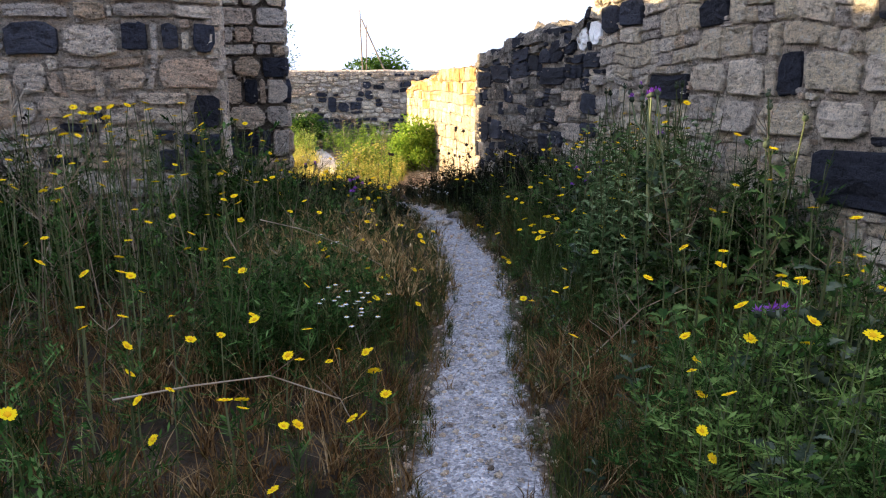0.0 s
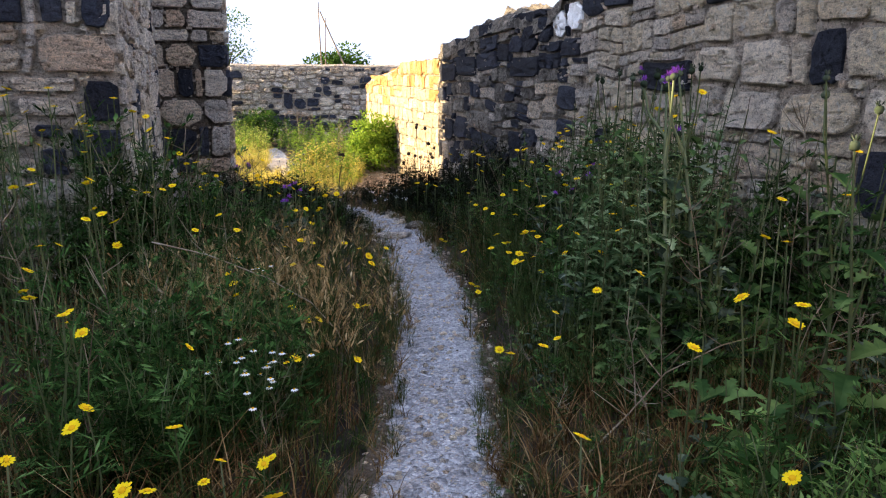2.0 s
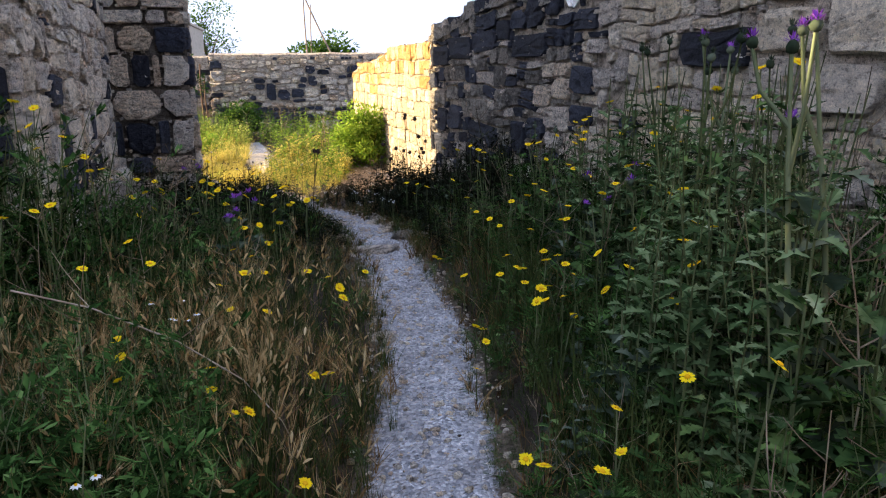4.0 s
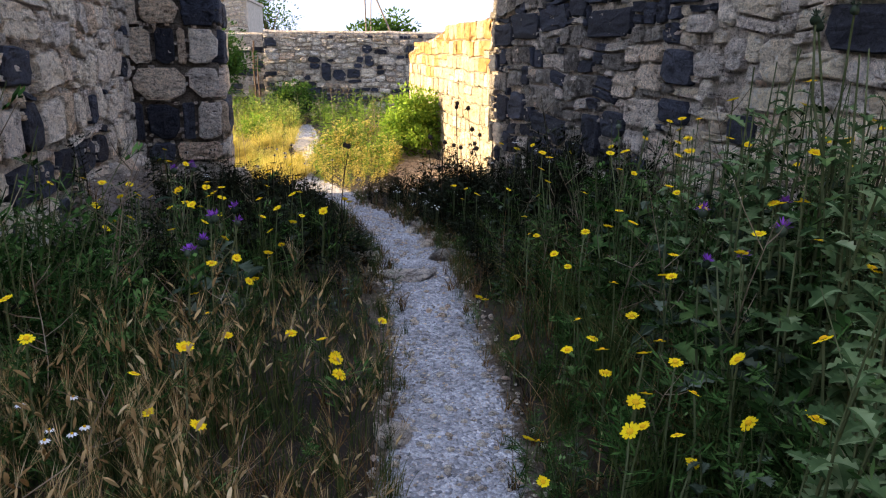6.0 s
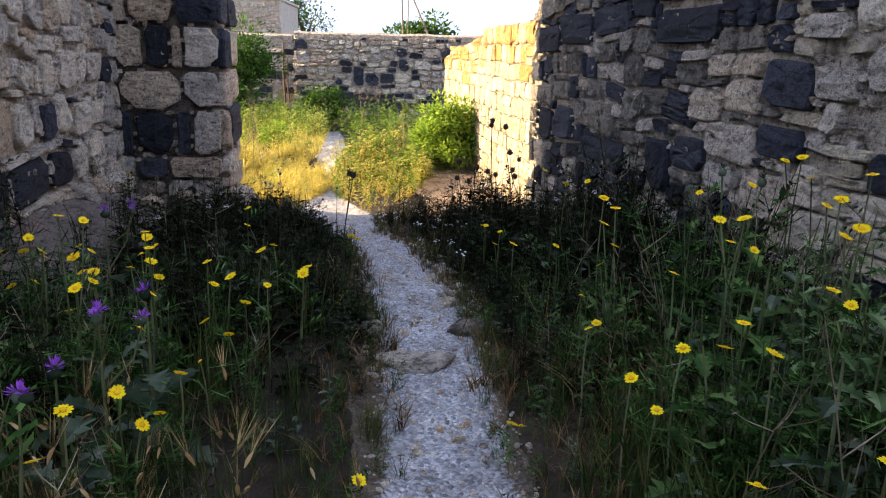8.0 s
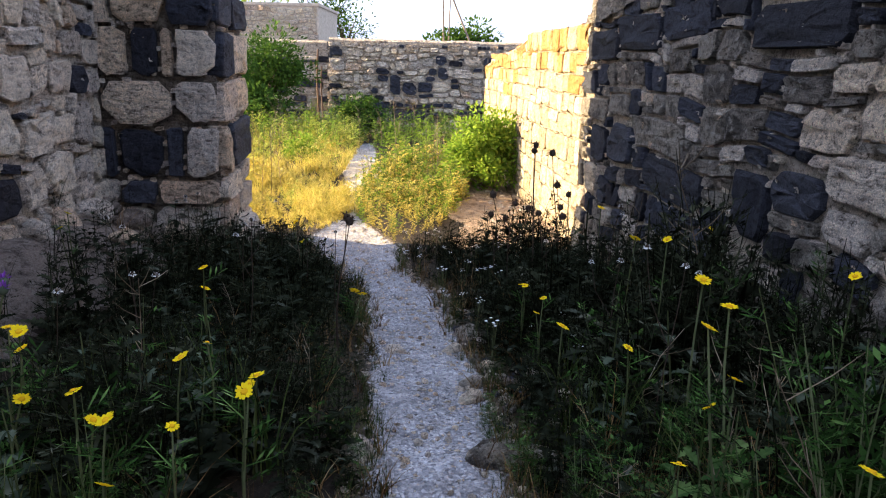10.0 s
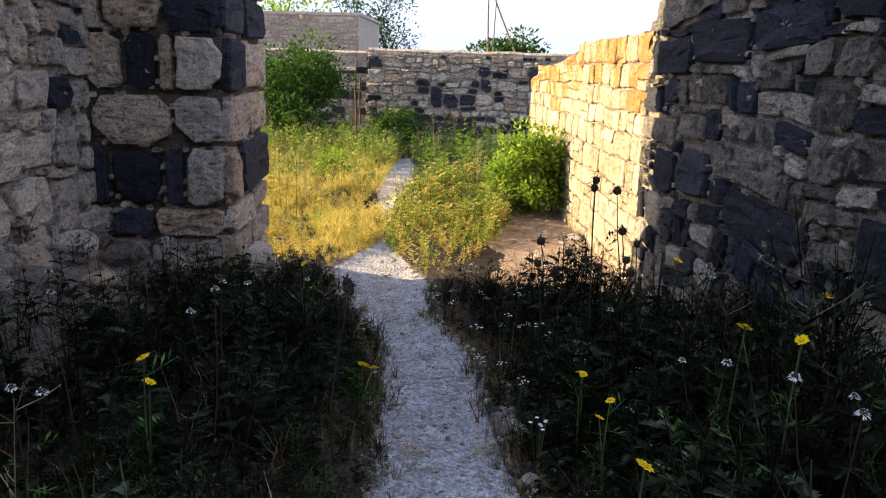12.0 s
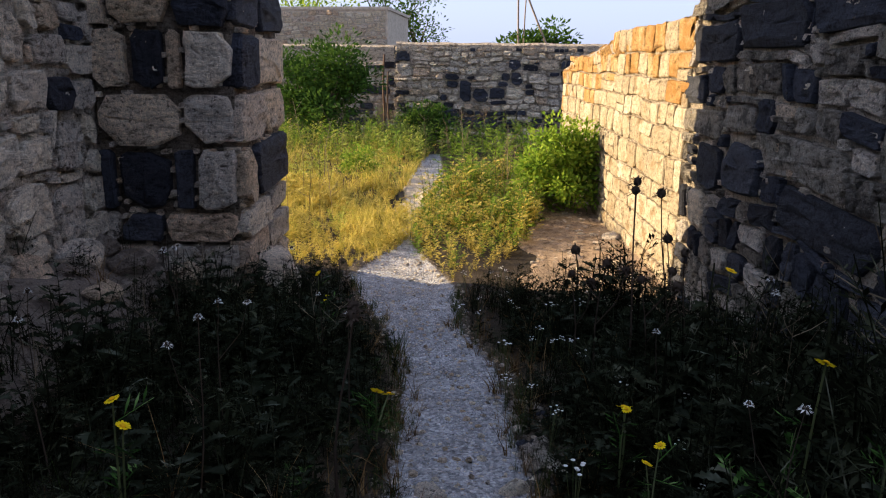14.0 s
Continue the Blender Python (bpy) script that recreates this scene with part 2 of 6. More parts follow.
PURPLE = leaf_material("purple_petal", [(0.2, 0.05, 0.36), (0.3, 0.1, 0.46)], 0.2)
SEED = leaf_material("dark_seed_head", [(0.04, 0.03, 0.024), (0.06, 0.045, 0.034)], 0.0)


def plain(name, colour, rough=0.8, metal=0.0):
    m, nt, b = mat(name, rough)
    c = mixc(nt, 1.0, colour, ramp(nt, noise_tex(nt, 9.0, 8.0, 0.7), [(0.3, (0.6, 0.6, 0.6)), (0.7, (1.25, 1.25, 1.25))]), "MULTIPLY")
    nt.links.new(c, b.inputs["Base Color"])
    b.inputs["Metallic"].default_value = metal
    bump(nt, b, noise_tex(nt, 22.0, 8.0, 0.7), 0.5, 0.02)
    return m


PLASTER = plain("tan_plaster", (0.55, 0.46, 0.36), 0.9)
WOOD = plain("grey_wood", (0.26, 0.2, 0.15))
RUST = plain("rusty_iron", (0.1, 0.055, 0.035), 0.75)
BARK = plain("bark", (0.12, 0.09, 0.065), 0.9)

# ---- small builders ----


def raw_mesh(name, verts, tris, mats, index=None, smooth=False):
    """A mesh from arrays of points and triangles."""
    verts, tris = np.asarray(verts, dtype=np.float32), np.asarray(tris, dtype=np.int32)
    me = bpy.data.meshes.new(name)
    me.vertices.add(len(verts))
    me.vertices.foreach_set("co", verts.ravel())
    me.loops.add(len(tris) * 3)
    me.loops.foreach_set("vertex_index", tris.ravel())
    me.polygons.add(len(tris))
    me.polygons.foreach_set("loop_start", np.arange(0, len(tris) * 3, 3, dtype=np.int32))
    for m in mats:
        me.materials.append(m)
    if index is not None:
        me.polygons.foreach_set("material_index", np.asarray(index, dtype=np.int32))
    me.polygons.foreach_set("use_smooth", np.full(len(tris), smooth, dtype=bool))
    me.update(calc_edges=True)
    me.validate()
    return me


def part(name, bm, material, parent, label=""):
    """Links a bmesh as one mesh object under a thing or a part."""
    me = bpy.data.meshes.new(name)
    bm.to_mesh(me)
    bm.free()
    me.materials.append(material)
    ob = new(name, me)
    ob.parent = parent
    return tagged(ob, label)


def smoothstep(a, b, v):
    k = np.clip((np.asarray(v, dtype=float) - a) / (b - a), 0, 1)
    return k * k * (3 - 2 * k)


# ---- lie of the land ----
LAND_Y = [-60, 0, 4.5, 7, 9, 11, 12, 13, 14.5, 18, 20, 23, 27.5, 60]
LAND_Z = [0.0, -0.03, -0.15, -0.17, -0.2, -0.4, -0.52, -0.62, -0.78, -0.82, -0.76, -0.78, -0.85, -0.9]
PATH_Y = [-6, 0, 2.7, 4.6, 6.4, 7.25, 9.1, 10.2, 11.4, 12.2, 13.0, 14.4, 16.2, 18.4, 21.0, 25.0]
PATH_X = [0.1, 0.1, 0.13, 0.24, 0.28, 0.23, -0.06, -0.3, -0.62, -0.82, -1.25, -1.83, -2.3, -2.9, -3.35, -4.2]
PATH_W = [0.4, 0.42, 0.43, 0.34, 0.4, 0.36, 0.42, 0.48, 0.46, 0.55, 0.5, 0.95, 0.05, 0.06, 0.5, 0.2]


def bank(x, y):
    """Earth heaped against the foot of the side wall."""
    s, o = (x + 2.05) * -0.268 + (y - 7.0) * 0.963, (x + 2.05) * 0.963 + (y - 7.0) * 0.268
    return 0.4 * smoothstep(1.2, 3.0, s) * smoothstep(6.9, 5.9, s) * smoothstep(0.95, 0.02, o + 0.12 * np.sin(5 * s) + 0.05 * np.sin(13 * s))


def land(x, y):
    x, y = np.asarray(x, dtype=float), np.asarray(y, dtype=float)
    z = np.interp(y, LAND_Y, LAND_Z)
    z = z + 0.03 * np.sin(1.7 * x + 0.6 * y) * np.sin(1.1 * y - 0.5 * x) + 0.012 * np.sin(6.3 * x + 2.1 * y) * np.sin(5.1 * y)
    d = np.abs(x - np.interp(y, PATH_Y, PATH_X))
    return z + bank(x, y) + 0.06 * smoothstep(0.2, 0.75, d) * smoothstep(30, 24, np.abs(y - 10)) - 0.02


def path_gap(x, y):
    """Distance from the path's edge; negative on the path."""
    return np.abs(np.asarray(x) - np.interp(y, PATH_Y, PATH_X)) - 0.5 * np.interp(y, PATH_Y, PATH_W)


def grid_mesh(name, xs, ys, lift, material):
    X, Y = np.meshgrid(xs, ys)
    V = np.stack([X, Y, land(X, Y) + lift], -1).reshape(-1, 3)
    w, h = len(xs), len(ys)
    i = (np.arange(h - 1)[:, None] * w + np.arange(w - 1)[None]).ravel()
    T = np.concatenate([np.stack([i, i + 1, i + w + 1], 1), np.stack([i, i + w + 1, i + w], 1)])
    return raw_mesh(name, V, T, [material], smooth=True)


xs = np.unique(np.concatenate([np.linspace(-2500, -60, 12), np.linspace(-60, -9, 18), np.linspace(-9, 6, 150), np.linspace(6, 60, 18), np.linspace(60, 2500, 12)]))
ys = np.unique(np.concatenate([np.linspace(-2500, -60, 12), np.linspace(-60, -4, 14), np.linspace(-4, 30, 300), np.linspace(30, 60, 10), np.linspace(60, 2500, 12)]))
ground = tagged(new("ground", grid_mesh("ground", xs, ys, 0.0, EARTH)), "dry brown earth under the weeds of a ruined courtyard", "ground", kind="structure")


def path_strip():
    rng = np.random.default_rng(3)
    ys_ = np.linspace(-5, 25, 600)
    cross = np.linspace(-1, 1, 21)
    c, w = np.interp(ys_, PATH_Y, PATH_X), 0.5 * np.interp(ys_, PATH_Y, PATH_W)
    c = np.convolve(np.pad(c, 15, "edge"), np.ones(31) / 31, "valid")
    k = np.ones(15) / 15
    wl = w + 0.16 + 0.14 * np.convolve(rng.normal(0, 1, len(ys_) + 14), k, "valid")
    wr = w + 0.16 + 0.14 * np.convolve(rng.normal(0, 1, len(ys_) + 14), k, "valid")
    half = np.where(cross[None] < 0, wl[:, None], wr[:, None])
    X = c[:, None] + cross[None] * half
    Y = np.repeat(ys_[:, None], len(cross), 1)
    edge = smoothstep(-0.07, 0.17, np.abs(cross[None]) * half - w[:, None])
    Z = land(X, Y) + 0.01 - 0.03 * (np.abs(cross[None]) > 0.97) + 0.004 * rng.normal(0, 1, X.shape)
    n = len(cross)
    i = (np.arange(len(ys_) - 1)[:, None] * n + np.arange(n - 1)[None]).ravel()
    T = np.concatenate([np.stack([i, i + 1, i + n + 1], 1), np.stack([i, i + n + 1, i + n], 1)])
    me = raw_mesh("footpath", np.stack([X, Y, Z], -1).reshape(-1, 3), T, [GRAVEL], smooth=True)
    me.attributes.new("edge", "FLOAT", "POINT").data.foreach_set("value", edge.ravel().astype(np.float32))
    return me


tagged(new("footpath", path_strip()), "narrow trodden footpath of pale crushed stone", "path", kind="structure")



def bare_soil():
    """Trodden dry soil along the foot of the sunlit wall, its colour lightened for the sun."""
    ys_, k = np.linspace(14.0, 19.6, 110), np.linspace(0, 1, 30)
    Y, K = np.meshgrid(ys_, k, indexing="ij")
    reach = np.interp(Y, [14, 15, 17, 19.6], [1.15, 1.45, 1.3, 0.5]) + 0.12 * np.sin(3.1 * Y) + 0.05 * np.sin(9 * Y)
    X = 2.72 - 0.2284 * (Y - 5.9) - K * reach
    end = np.minimum(np.minimum(Y - 14.0, 19.6 - Y) * 3, (1 - K) * 5)
    Z = land(X, Y) + 0.018 - 0.08 * smoothstep(0.5, 0.0, end) + np.random.default_rng(4).normal(0, 0.004, X.shape)
    w = len(k)
    i = (np.arange(len(ys_) - 1)[:, None] * w + np.arange(w - 1)[None]).ravel()
    T = np.concatenate([np.stack([i, i + w, i + w + 1], 1), np.stack([i, i + w + 1, i + 1], 1)])
    return raw_mesh("bare_soil", np.stack([X, Y, Z], -1).reshape(-1, 3), T, [SOIL], smooth=True)


tagged(new("bare_soil", bare_soil()), "bare reddish-brown soil along the foot of the sunlit wall", "earth", kind="structure")


def earth_bank():
    s, o = np.linspace(1.7, 6.0, 120), np.linspace(-0.05, 1.0, 34)
    S, O = np.meshgrid(s, o)
    X, Y = -2.05 - 0.268 * S + 0.963 * O, 7.0 + 0.963 * S + 0.268 * O
    grain = np.random.default_rng(8).normal(0, 0.006, X.shape)
    Z = land(X, Y) + 0.02 + grain - 0.09 * smoothstep(0.16, 0.02, bank(X, Y))
    w = len(s)
    i = (np.arange(len(o) - 1)[:, None] * w + np.arange(w - 1)[None]).ravel()
    T = np.concatenate([np.stack([i, i + 1, i + w + 1], 1), np.stack([i, i + w + 1, i + w], 1)])
    return raw_mesh("earth_bank", np.stack([X, Y, Z], -1).reshape(-1, 3), T, [DUST], smooth=True)


tagged(new("earth_bank", earth_bank()), "pale dusty earth and lime rubble heaped against the wall's foot", "earth", kind="structure")

# ---- masonry ----


class Face:
    """A wall's upright face: a start in plan, a way along it, and the outward normal."""

    def __init__(self, p, way, out):
        self.p, self.way, self.out = Vector((*p, 0)), Vector((*way, 0)).normalized(), Vector((*out, 0)).normalized()

    def at(self, s, z, o):
        v = self.p + self.way * s + self.out * o
        return (v.x, v.y, z)


def core(name, face, s0, s1, top, bottom, thick, label, step=0.35, back=0.022, material=None):
    """The wall's body behind its stones: a solid with a ragged top."""
    ss = np.linspace(s0, s1, max(2, int((s1 - s0) / step) + 1))
    bm = bmesh.new()
    rows = []
    for s in ss:
        t = top(s)
        rows.append([bm.verts.new(face.at(s, z, o)) for z, o in ((bottom, -back), (t - 0.06, -back), (t, -0.12), (t, 0.1 - thick), (t - 0.06, -thick), (bottom, -thick))])
    for a, b in zip(rows, rows[1:]):
        for k in range(6):
            bm.faces.new((a[k], b[k], b[(k + 1) % 6], a[(k + 1) % 6]))
    bm.faces.new(rows[0])
    bm.faces.new(rows[-1][::-1])
    bmesh.ops.recalc_face_normals(bm, faces=bm.faces)
    return tagged(part(name, bm, material or MORTAR, None), label, "wall", kind="structure")


def warp(s, z, amp):
    return (s + amp * noise.noise((s * 1.3, z * 1.9, 3.1)), z + amp * noise.noise((s * 1.6, z * 1.2, 9.7)))


def stone_shape(face, s0, s1, z0, z1, rng, proud, amp, joint, back=0.1, calm=1.0, worn=0.5):
    """One block: a squared but uneven outline, a worn arris and a slightly skew, rough face."""
    cx, cz, hw, hh = (s0 + s1) / 2, (z0 + z1) / 2, max((s1 - s0) / 2 - joint, 0.02), max((z1 - z0) / 2 - joint, 0.02)
    m = min(hw, hh)
    pts = []
    for sx, sz in ((1, -1), (1, 1), (-1, 1), (-1, -1)):
        c, d = m * rng.uniform(0.06, worn * 1.2), m * rng.uniform(0.06, worn * 1.2)
        ex, ez = hw - m * rng.uniform(0, 0.12), hh - m * rng.uniform(0, 0.12)
        one, two = (sx * ex, sz * (ez - c)), (sx * (ex - d), sz * ez)
        pts += [one, two] if sx * sz > 0 else [two, one]
        if sx * sz > 0:
            pts.append((rng.uniform(-0.3, 0.3) * hw, sz * (hh - m * rng.uniform(-0.02, 0.14))))
        else:
            pts.append((sx * (hw - m * rng.uniform(-0.02, 0.14)), rng.uniform(-0.3, 0.3) * hh))
    sides = len(pts)
    tilt_s, tilt_z, bulge = calm * rng.uniform(-0.012, 0.012), calm * rng.uniform(-0.012, 0.012), calm * rng.uniform(0.003, 0.016)
    cut = m * rng.uniform(0.04, 0.14)
    V = []
    for ring in range(3):
        for x, z in pts:
            xx, zz = (x * (1 - cut / hw), z * (1 - cut / hh)) if ring == 2 else (x, z)
            o = (-back, proud - 0.5 * cut, proud + bulge)[ring]
            o += (tilt_s * x / hw + tilt_z * z / hh) * (ring > 0) + (calm * rng.uniform(-0.009, 0.009) if ring > 1 else 0)
            ws, wz = warp(cx + xx, cz + zz, amp)
            V.append(face.at(ws, wz, o))
    rough = calm * min(0.02, 0.12 * m)
    for k, (x, z) in enumerate(pts):
        f = rng.uniform(0.42, 0.68)
        ws, wz = warp(cx + x * f, cz + z * f, amp)
        V.append(face.at(ws, wz, proud + bulge + rng.uniform(-rough, rough)))
    ws, wz = warp(cx, cz, amp)
    V.append(face.at(ws, wz, proud + bulge + rng.uniform(-rough, rough)))
    T = []
    for ring in range(3):
        for k in range(sides):
            a, b = ring * sides + k, ring * sides + (k + 1) % sides
            T += [(a, b, b + sides), (a, b + sides, a + sides)]
    T += [(3 * sides + k, 3 * sides + (k + 1) % sides, 4 * sides) for k in range(sides)]
    if face.way.cross(Vector((0, 0, 1))).dot(face.out) < 0:
        T = [(a, c, b) for a, b, c in T]
    return V, T


PIECES, REST = [], {}


def lay(owner, face, s0, s1, z0, z1, kind, rng, proud=0.03, amp=0.03, joint=0.012, single=True, calm=1.0, worn=0.5):
    V, T = stone_shape(face, s0, s1, z0, z1, rng, proud, amp, joint, 0.1, calm, worn)
    if single:
        PIECES.append((owner, V, T, kind))
    else:
        REST.setdefault(owner.name, (owner, []))[1].append((V, T, kind))


def trimmed(a, e, z0, z1, taken):
    """What is left of a stone's place beside those already laid; None if too little."""
    for s0, s1, y0, y1 in taken:
        if min(e, s1) - max(a, s0) > 0.015 and min(z1, y1) - max(z0, y0) > 0.015:
            cuts = [(s0 - a, (a, s0, z0, z1)), (e - s1, (s1, e, z0, z1)), (y0 - z0, (a, e, z0, y0)), (z1 - y1, (a, e, y1, z1))]
            cuts = [((q[1] - q[0]) * (q[3] - q[2]), q) for k, q in cuts if k > 0.03]
            if not cuts:
                return None
            a, e, z0, z1 = max(cuts)[1]
    return (a, e, z0, z1) if e - a > 0.05 and z1 - z0 > 0.05 else None


def known_stones(owner, face, stretches, seed, amp=0.05, joint=0.012, proud=0.016):
    """Blocks told one by one, in centimetres: kind, start along the face, height of the bed, width, height."""
    rng, taken = random.Random(seed), []
    for item in "; ".join(stretches).split(";"):
        kind, *nums = item.split()
        s, z, w, h = (float(v) / 100 for v in nums)
        taken.append((s, s + w, z, z + h))
        n = 2 if w > 0.66 and kind in "lg" else 1
        for i in range(n):
            if kind != "_":
                lay(owner, face, s + w * i / n, s + w * (i + 1) / n, z, z + h, kind, rng, proud * rng.uniform(0.7, 1.6), amp, joint, True, 1.0, 0.7)
    return taken


def masonry(owner, face, s0, s1, top, z0, seed, course=(0.18, 0.34), width=(0.2, 0.55), choose=None, near=None, amp=0.03, split=0.18, taken=(), joint=0.012, proud=0.025, record=True, calm=1.0, worn=0.5):
    """Courses of uneven stones up a face, round those already laid. near(s, z) tells which are pieces of their own."""
    taken = taken if isinstance(taken, list) else []
    rng = random.Random(seed)
    z = z0
    highest = max(top(s0 + (s1 - s0) * i / 40) for i in range(41))
    while z < highest:
        h = rng.uniform(*course)
        s = s0 - rng.uniform(0, 0.1)
        while s < s1:
            w = rng.uniform(*width) * (0.75 + 0.5 * h / course[1])
            e = min(s + w, s1)
            if s1 - e < width[0] * 0.5:
                e = s1
            a = max(s, s0)
            s = e
            if e - a < 0.05 or min(top(a + 0.02), top(e - 0.02)) < z + h * 0.6:
                continue
            c = rng.uniform(0.35, 0.65) if rng.random() < split and h > 0.2 else None
            for b0, b1 in (((z, z + h * c), (z + h * c, z + h)) if c else ((z, z + h),)):
                box = trimmed(a, e, b0, b1, taken)
                if box:
                    if record:
                        taken.append(box)
                    mid, zz = (box[0] + box[1]) / 2, (box[2] + box[3]) / 2
                    lay(owner, face, box[0], box[1], box[2], box[3], choose(mid, zz, rng) if choose else "l", rng, proud * rng.uniform(0.4, 1.6), amp, joint, bool(near and near(mid, zz)), calm, worn)
        z += h


def coursed(owner, face, z_top, rows, seed, amp=0.025, joint=0.015, proud=0.034, worn=0.7):
    """Courses from the top down: a height, then a letter and a width for each stone, in centimetres."""
    rng = random.Random(seed)
    z = z_top
    for row in rows:
        words = row.split()
        h, s = float(words[0]) / 100, 0.0
        for wd in words[1:]:
            w = float(wd[1:]) / 100
            if wd[0] != "_":
                lay(owner, face, s, s + w, z - h, z, wd[0], rng, proud * rng.uniform(0.5, 1.6), amp, joint, True, 1.0, worn)
            s += w
        z -= h


U, N = Vector((-0.268, 0.963)), Vector((0.963, 0.268))
A = Vector((-2.05, 7.0))
WR = Vector((-0.2226, 0.9749))
NR = Vector((-0.9749, -0.2226))
RY0 = -6.0
R0 = Vector((2.69 + 0.2284 * (5.9 - RY0), RY0))


def r_s(y):
    return (y - RY0) / 0.9749


R_TOP_Y = [-6, 0, 6, 8.6, 9.2, 9.45, 9.66, 10.07, 10.44, 11.19, 12.0, 12.73, 13.84, 14.84, 14.95, 16, 17.8, 20, 22.4]
R_TOP_Z = [3.3, 3.2, 3.3, 3.1, 2.7, 2.44, 2.38, 2.2, 2.12, 2.22, 2.24, 2.16, 1.96, 1.92, 1.76, 1.7, 1.65, 1.46, 1.27]


def ragged(f, seed, amp):
    return lambda s: f(s) + amp * noise.noise((s * 2.3, seed, 0.5))


top_right = ragged(lambda s: float(np.interp(RY0 + s * 0.9749, R_TOP_Y, R_TOP_Z)), 1.0, 0.05)
# house wall tops are unseen; heights chosen to block sun across the path
top_left = ragged(lambda s: 3.75 + 0.25 * s, 2.0, 0.12)
top_side = ragged(lambda s: 3.75 if s < 5.9 else 3.7, 2.0, 0.15)
top_pillar = ragged(lambda s: 3.75, 3.0, 0.1)
face_right = Face(R0, WR, NR)
face_front = Face(A, -N, -U)
face_side = Face(A, U, N)
P0 = A + U * 5.9
face_pier = Face(P0, N, -U)
C1 = P0 + N * 1.02
face_pier_side = Face(C1, U, N)

wall_right = core("wall_right", face_right, 0, r_s(22.35), top_right, -1.6, 0.9, "long weathered wall of limestone and black basalt blocks")
wall_front = core("wall_front", face_front, 0.0, 8.0, top_left, -1.2, 0.8, "ruined house wall of tan limestone with basalt blocks")
wall_side = core("wall_side", face_side, 0.8, 7.6, top_side, -1.4, 0.8, "side wall of rough pale rubble with basalt blocks")
wall_pier = core("wall_pier", face_pier, 0.0, 1.0, top_pillar, -1.5, 1.75, "gate pier of large squared limestone and basalt blocks", step=0.2, back=0.045, material=EARTH_MORTAR)
B0 = A - N * 8.0
face_west = Face(B0, Vector((0.05, -1)), Vector((1, 0.05)))
# unseen wall added in the west, its height set to block the sun
wall_west = core("wall_west", face_west, 0, 14, ragged(lambda s: 4.65, 5.0, 0.12), -0.8, 0.8, "unseen plain rubble wall, added to keep the low sun off the yard", step=0.7)
FAR_Y = 27.5
face_far = Face((-5.96, FAR_Y), (1, 0), (0, -1))
wall_far = core("wall_far", face_far, 0, 13.0, ragged(lambda s: 1.78, 7.0, 0.03), -1.8, 0.6, "boundary wall of small mixed limestone and basalt stones")
face_far_end = Face((-5.96, FAR_Y + 0.6), (0, -1), (-1, 0))
face_back = Face((-16.0, FAR_Y + 1.4), (1, 0), (0, -1))
wall_back = core("wall_back", face_back, 0, 10.6, ragged(lambda s: 1.72, 8.0, 0.02), -1.8, 0.6, "old coursed wall with a plain plastered upper band")


def mixed(dark, grey=0.4, pale=0.0):
    def pick(s, z, rng):
        r = rng.random()
        return "d" if r < dark else "p" if r < dark + pale else "g" if r < dark + pale + grey else "l"
    return pick


def right_kind(s, z, rng):
    y = RY0 + s * 0.9749
    if y > 14.85:
        return mixed(0.04, 0.2, 0.15)(s, z, rng)
    high = z > 1.5 and y > 9.6
    low = z < 0.35 and y > 10.5
    # below y 9.6 paler stones stand in for the stronger skylight there
    dark = 0.7 if high else 0.55 if low else 0.04 if y < 9.6 else 0.2
    kind = mixed(dark, 0.35 if y < 9.6 else 0.55, 0.46 if y < 6.5 else 0.26 if y < 9.0 else 0.0)(s, z, rng)
    if y < 9.6 and kind in "lgp":
        return rng.choice("rrrrrppggl")
    return "k" if kind in "lg" and rng.random() < smoothstep(8.5, 11.5, y) * 0.62 else kind


RIGHT_KNOWN = (
    "d 1365 128 78 27; p 1305 136 57 27; p 1254 134 49 31; p 1236 136 17 27; d 1208 135 26 33; r 1147 139 58 31; p 1108 140 36 29; p 1260 103 53 29; r 1190 105 67 28; p 1136 107 51 29; p 1091 110 44 28",
    "d 1084 58 104 45; w 1609 183 36 32; w 1568 188 36 30; d 1524 200 43 33; d 1465 205 57 29; d 1652 178 33 31; d 1687 170 45 33; d 1733 170 46 22; d 1783 157 48 27; d 1836 148 82 28; d 1681 139 95 28; d 1574 161 46 22",
    "d 1576 103 44 27; l 1624 118 67 16; l 1619 96 44 22; l 1665 89 47 24; l 1624 64 59 27; d 1683 50 49 26; d 1732 28 49 40; d 1576 74 47 20; l 1581 40 52 28; g 1553 140 37 15; _ 1555 130 23 8; _ 1543 75 30 9; _ 1513 91 36 18; g 1538 110 37 19; g 1513 116 23 21",
    "d 2032 130 96 33; d 1923 138 108 33; d 2093 98 58 26; k 2050 73 92 23; k 1988 81 57 21; d 1959 85 27 24; d 2044 33 58 37; d 1971 41 69 36; k 1861 60 107 28; d 1824 29 113 30; p 2067 -2 41 30; k 1858 123 42 18")
FRONT_KNOWN = ("d 131 167 46 30; l 85 167 45 29; d 61 171 23 27; g 53 171 8 25; d 36 171 16 26; p 27 171 9 18; d 3 170 23 28; l 93 198 28 17; p 3 200 34 13; l 143 135 30 28; l 101 138 28 21; l 62 138 31 20; l 0 138 55 29",
               "l 113 114 44 21; l 28 125 41 12; l 71 108 31 17; d 0 104 25 32; l 27 108 41 16; d 0 76 38 26; l 60 86 25 21; d 39 93 21 12; g 123 198 51 13; g 39 200 49 14")
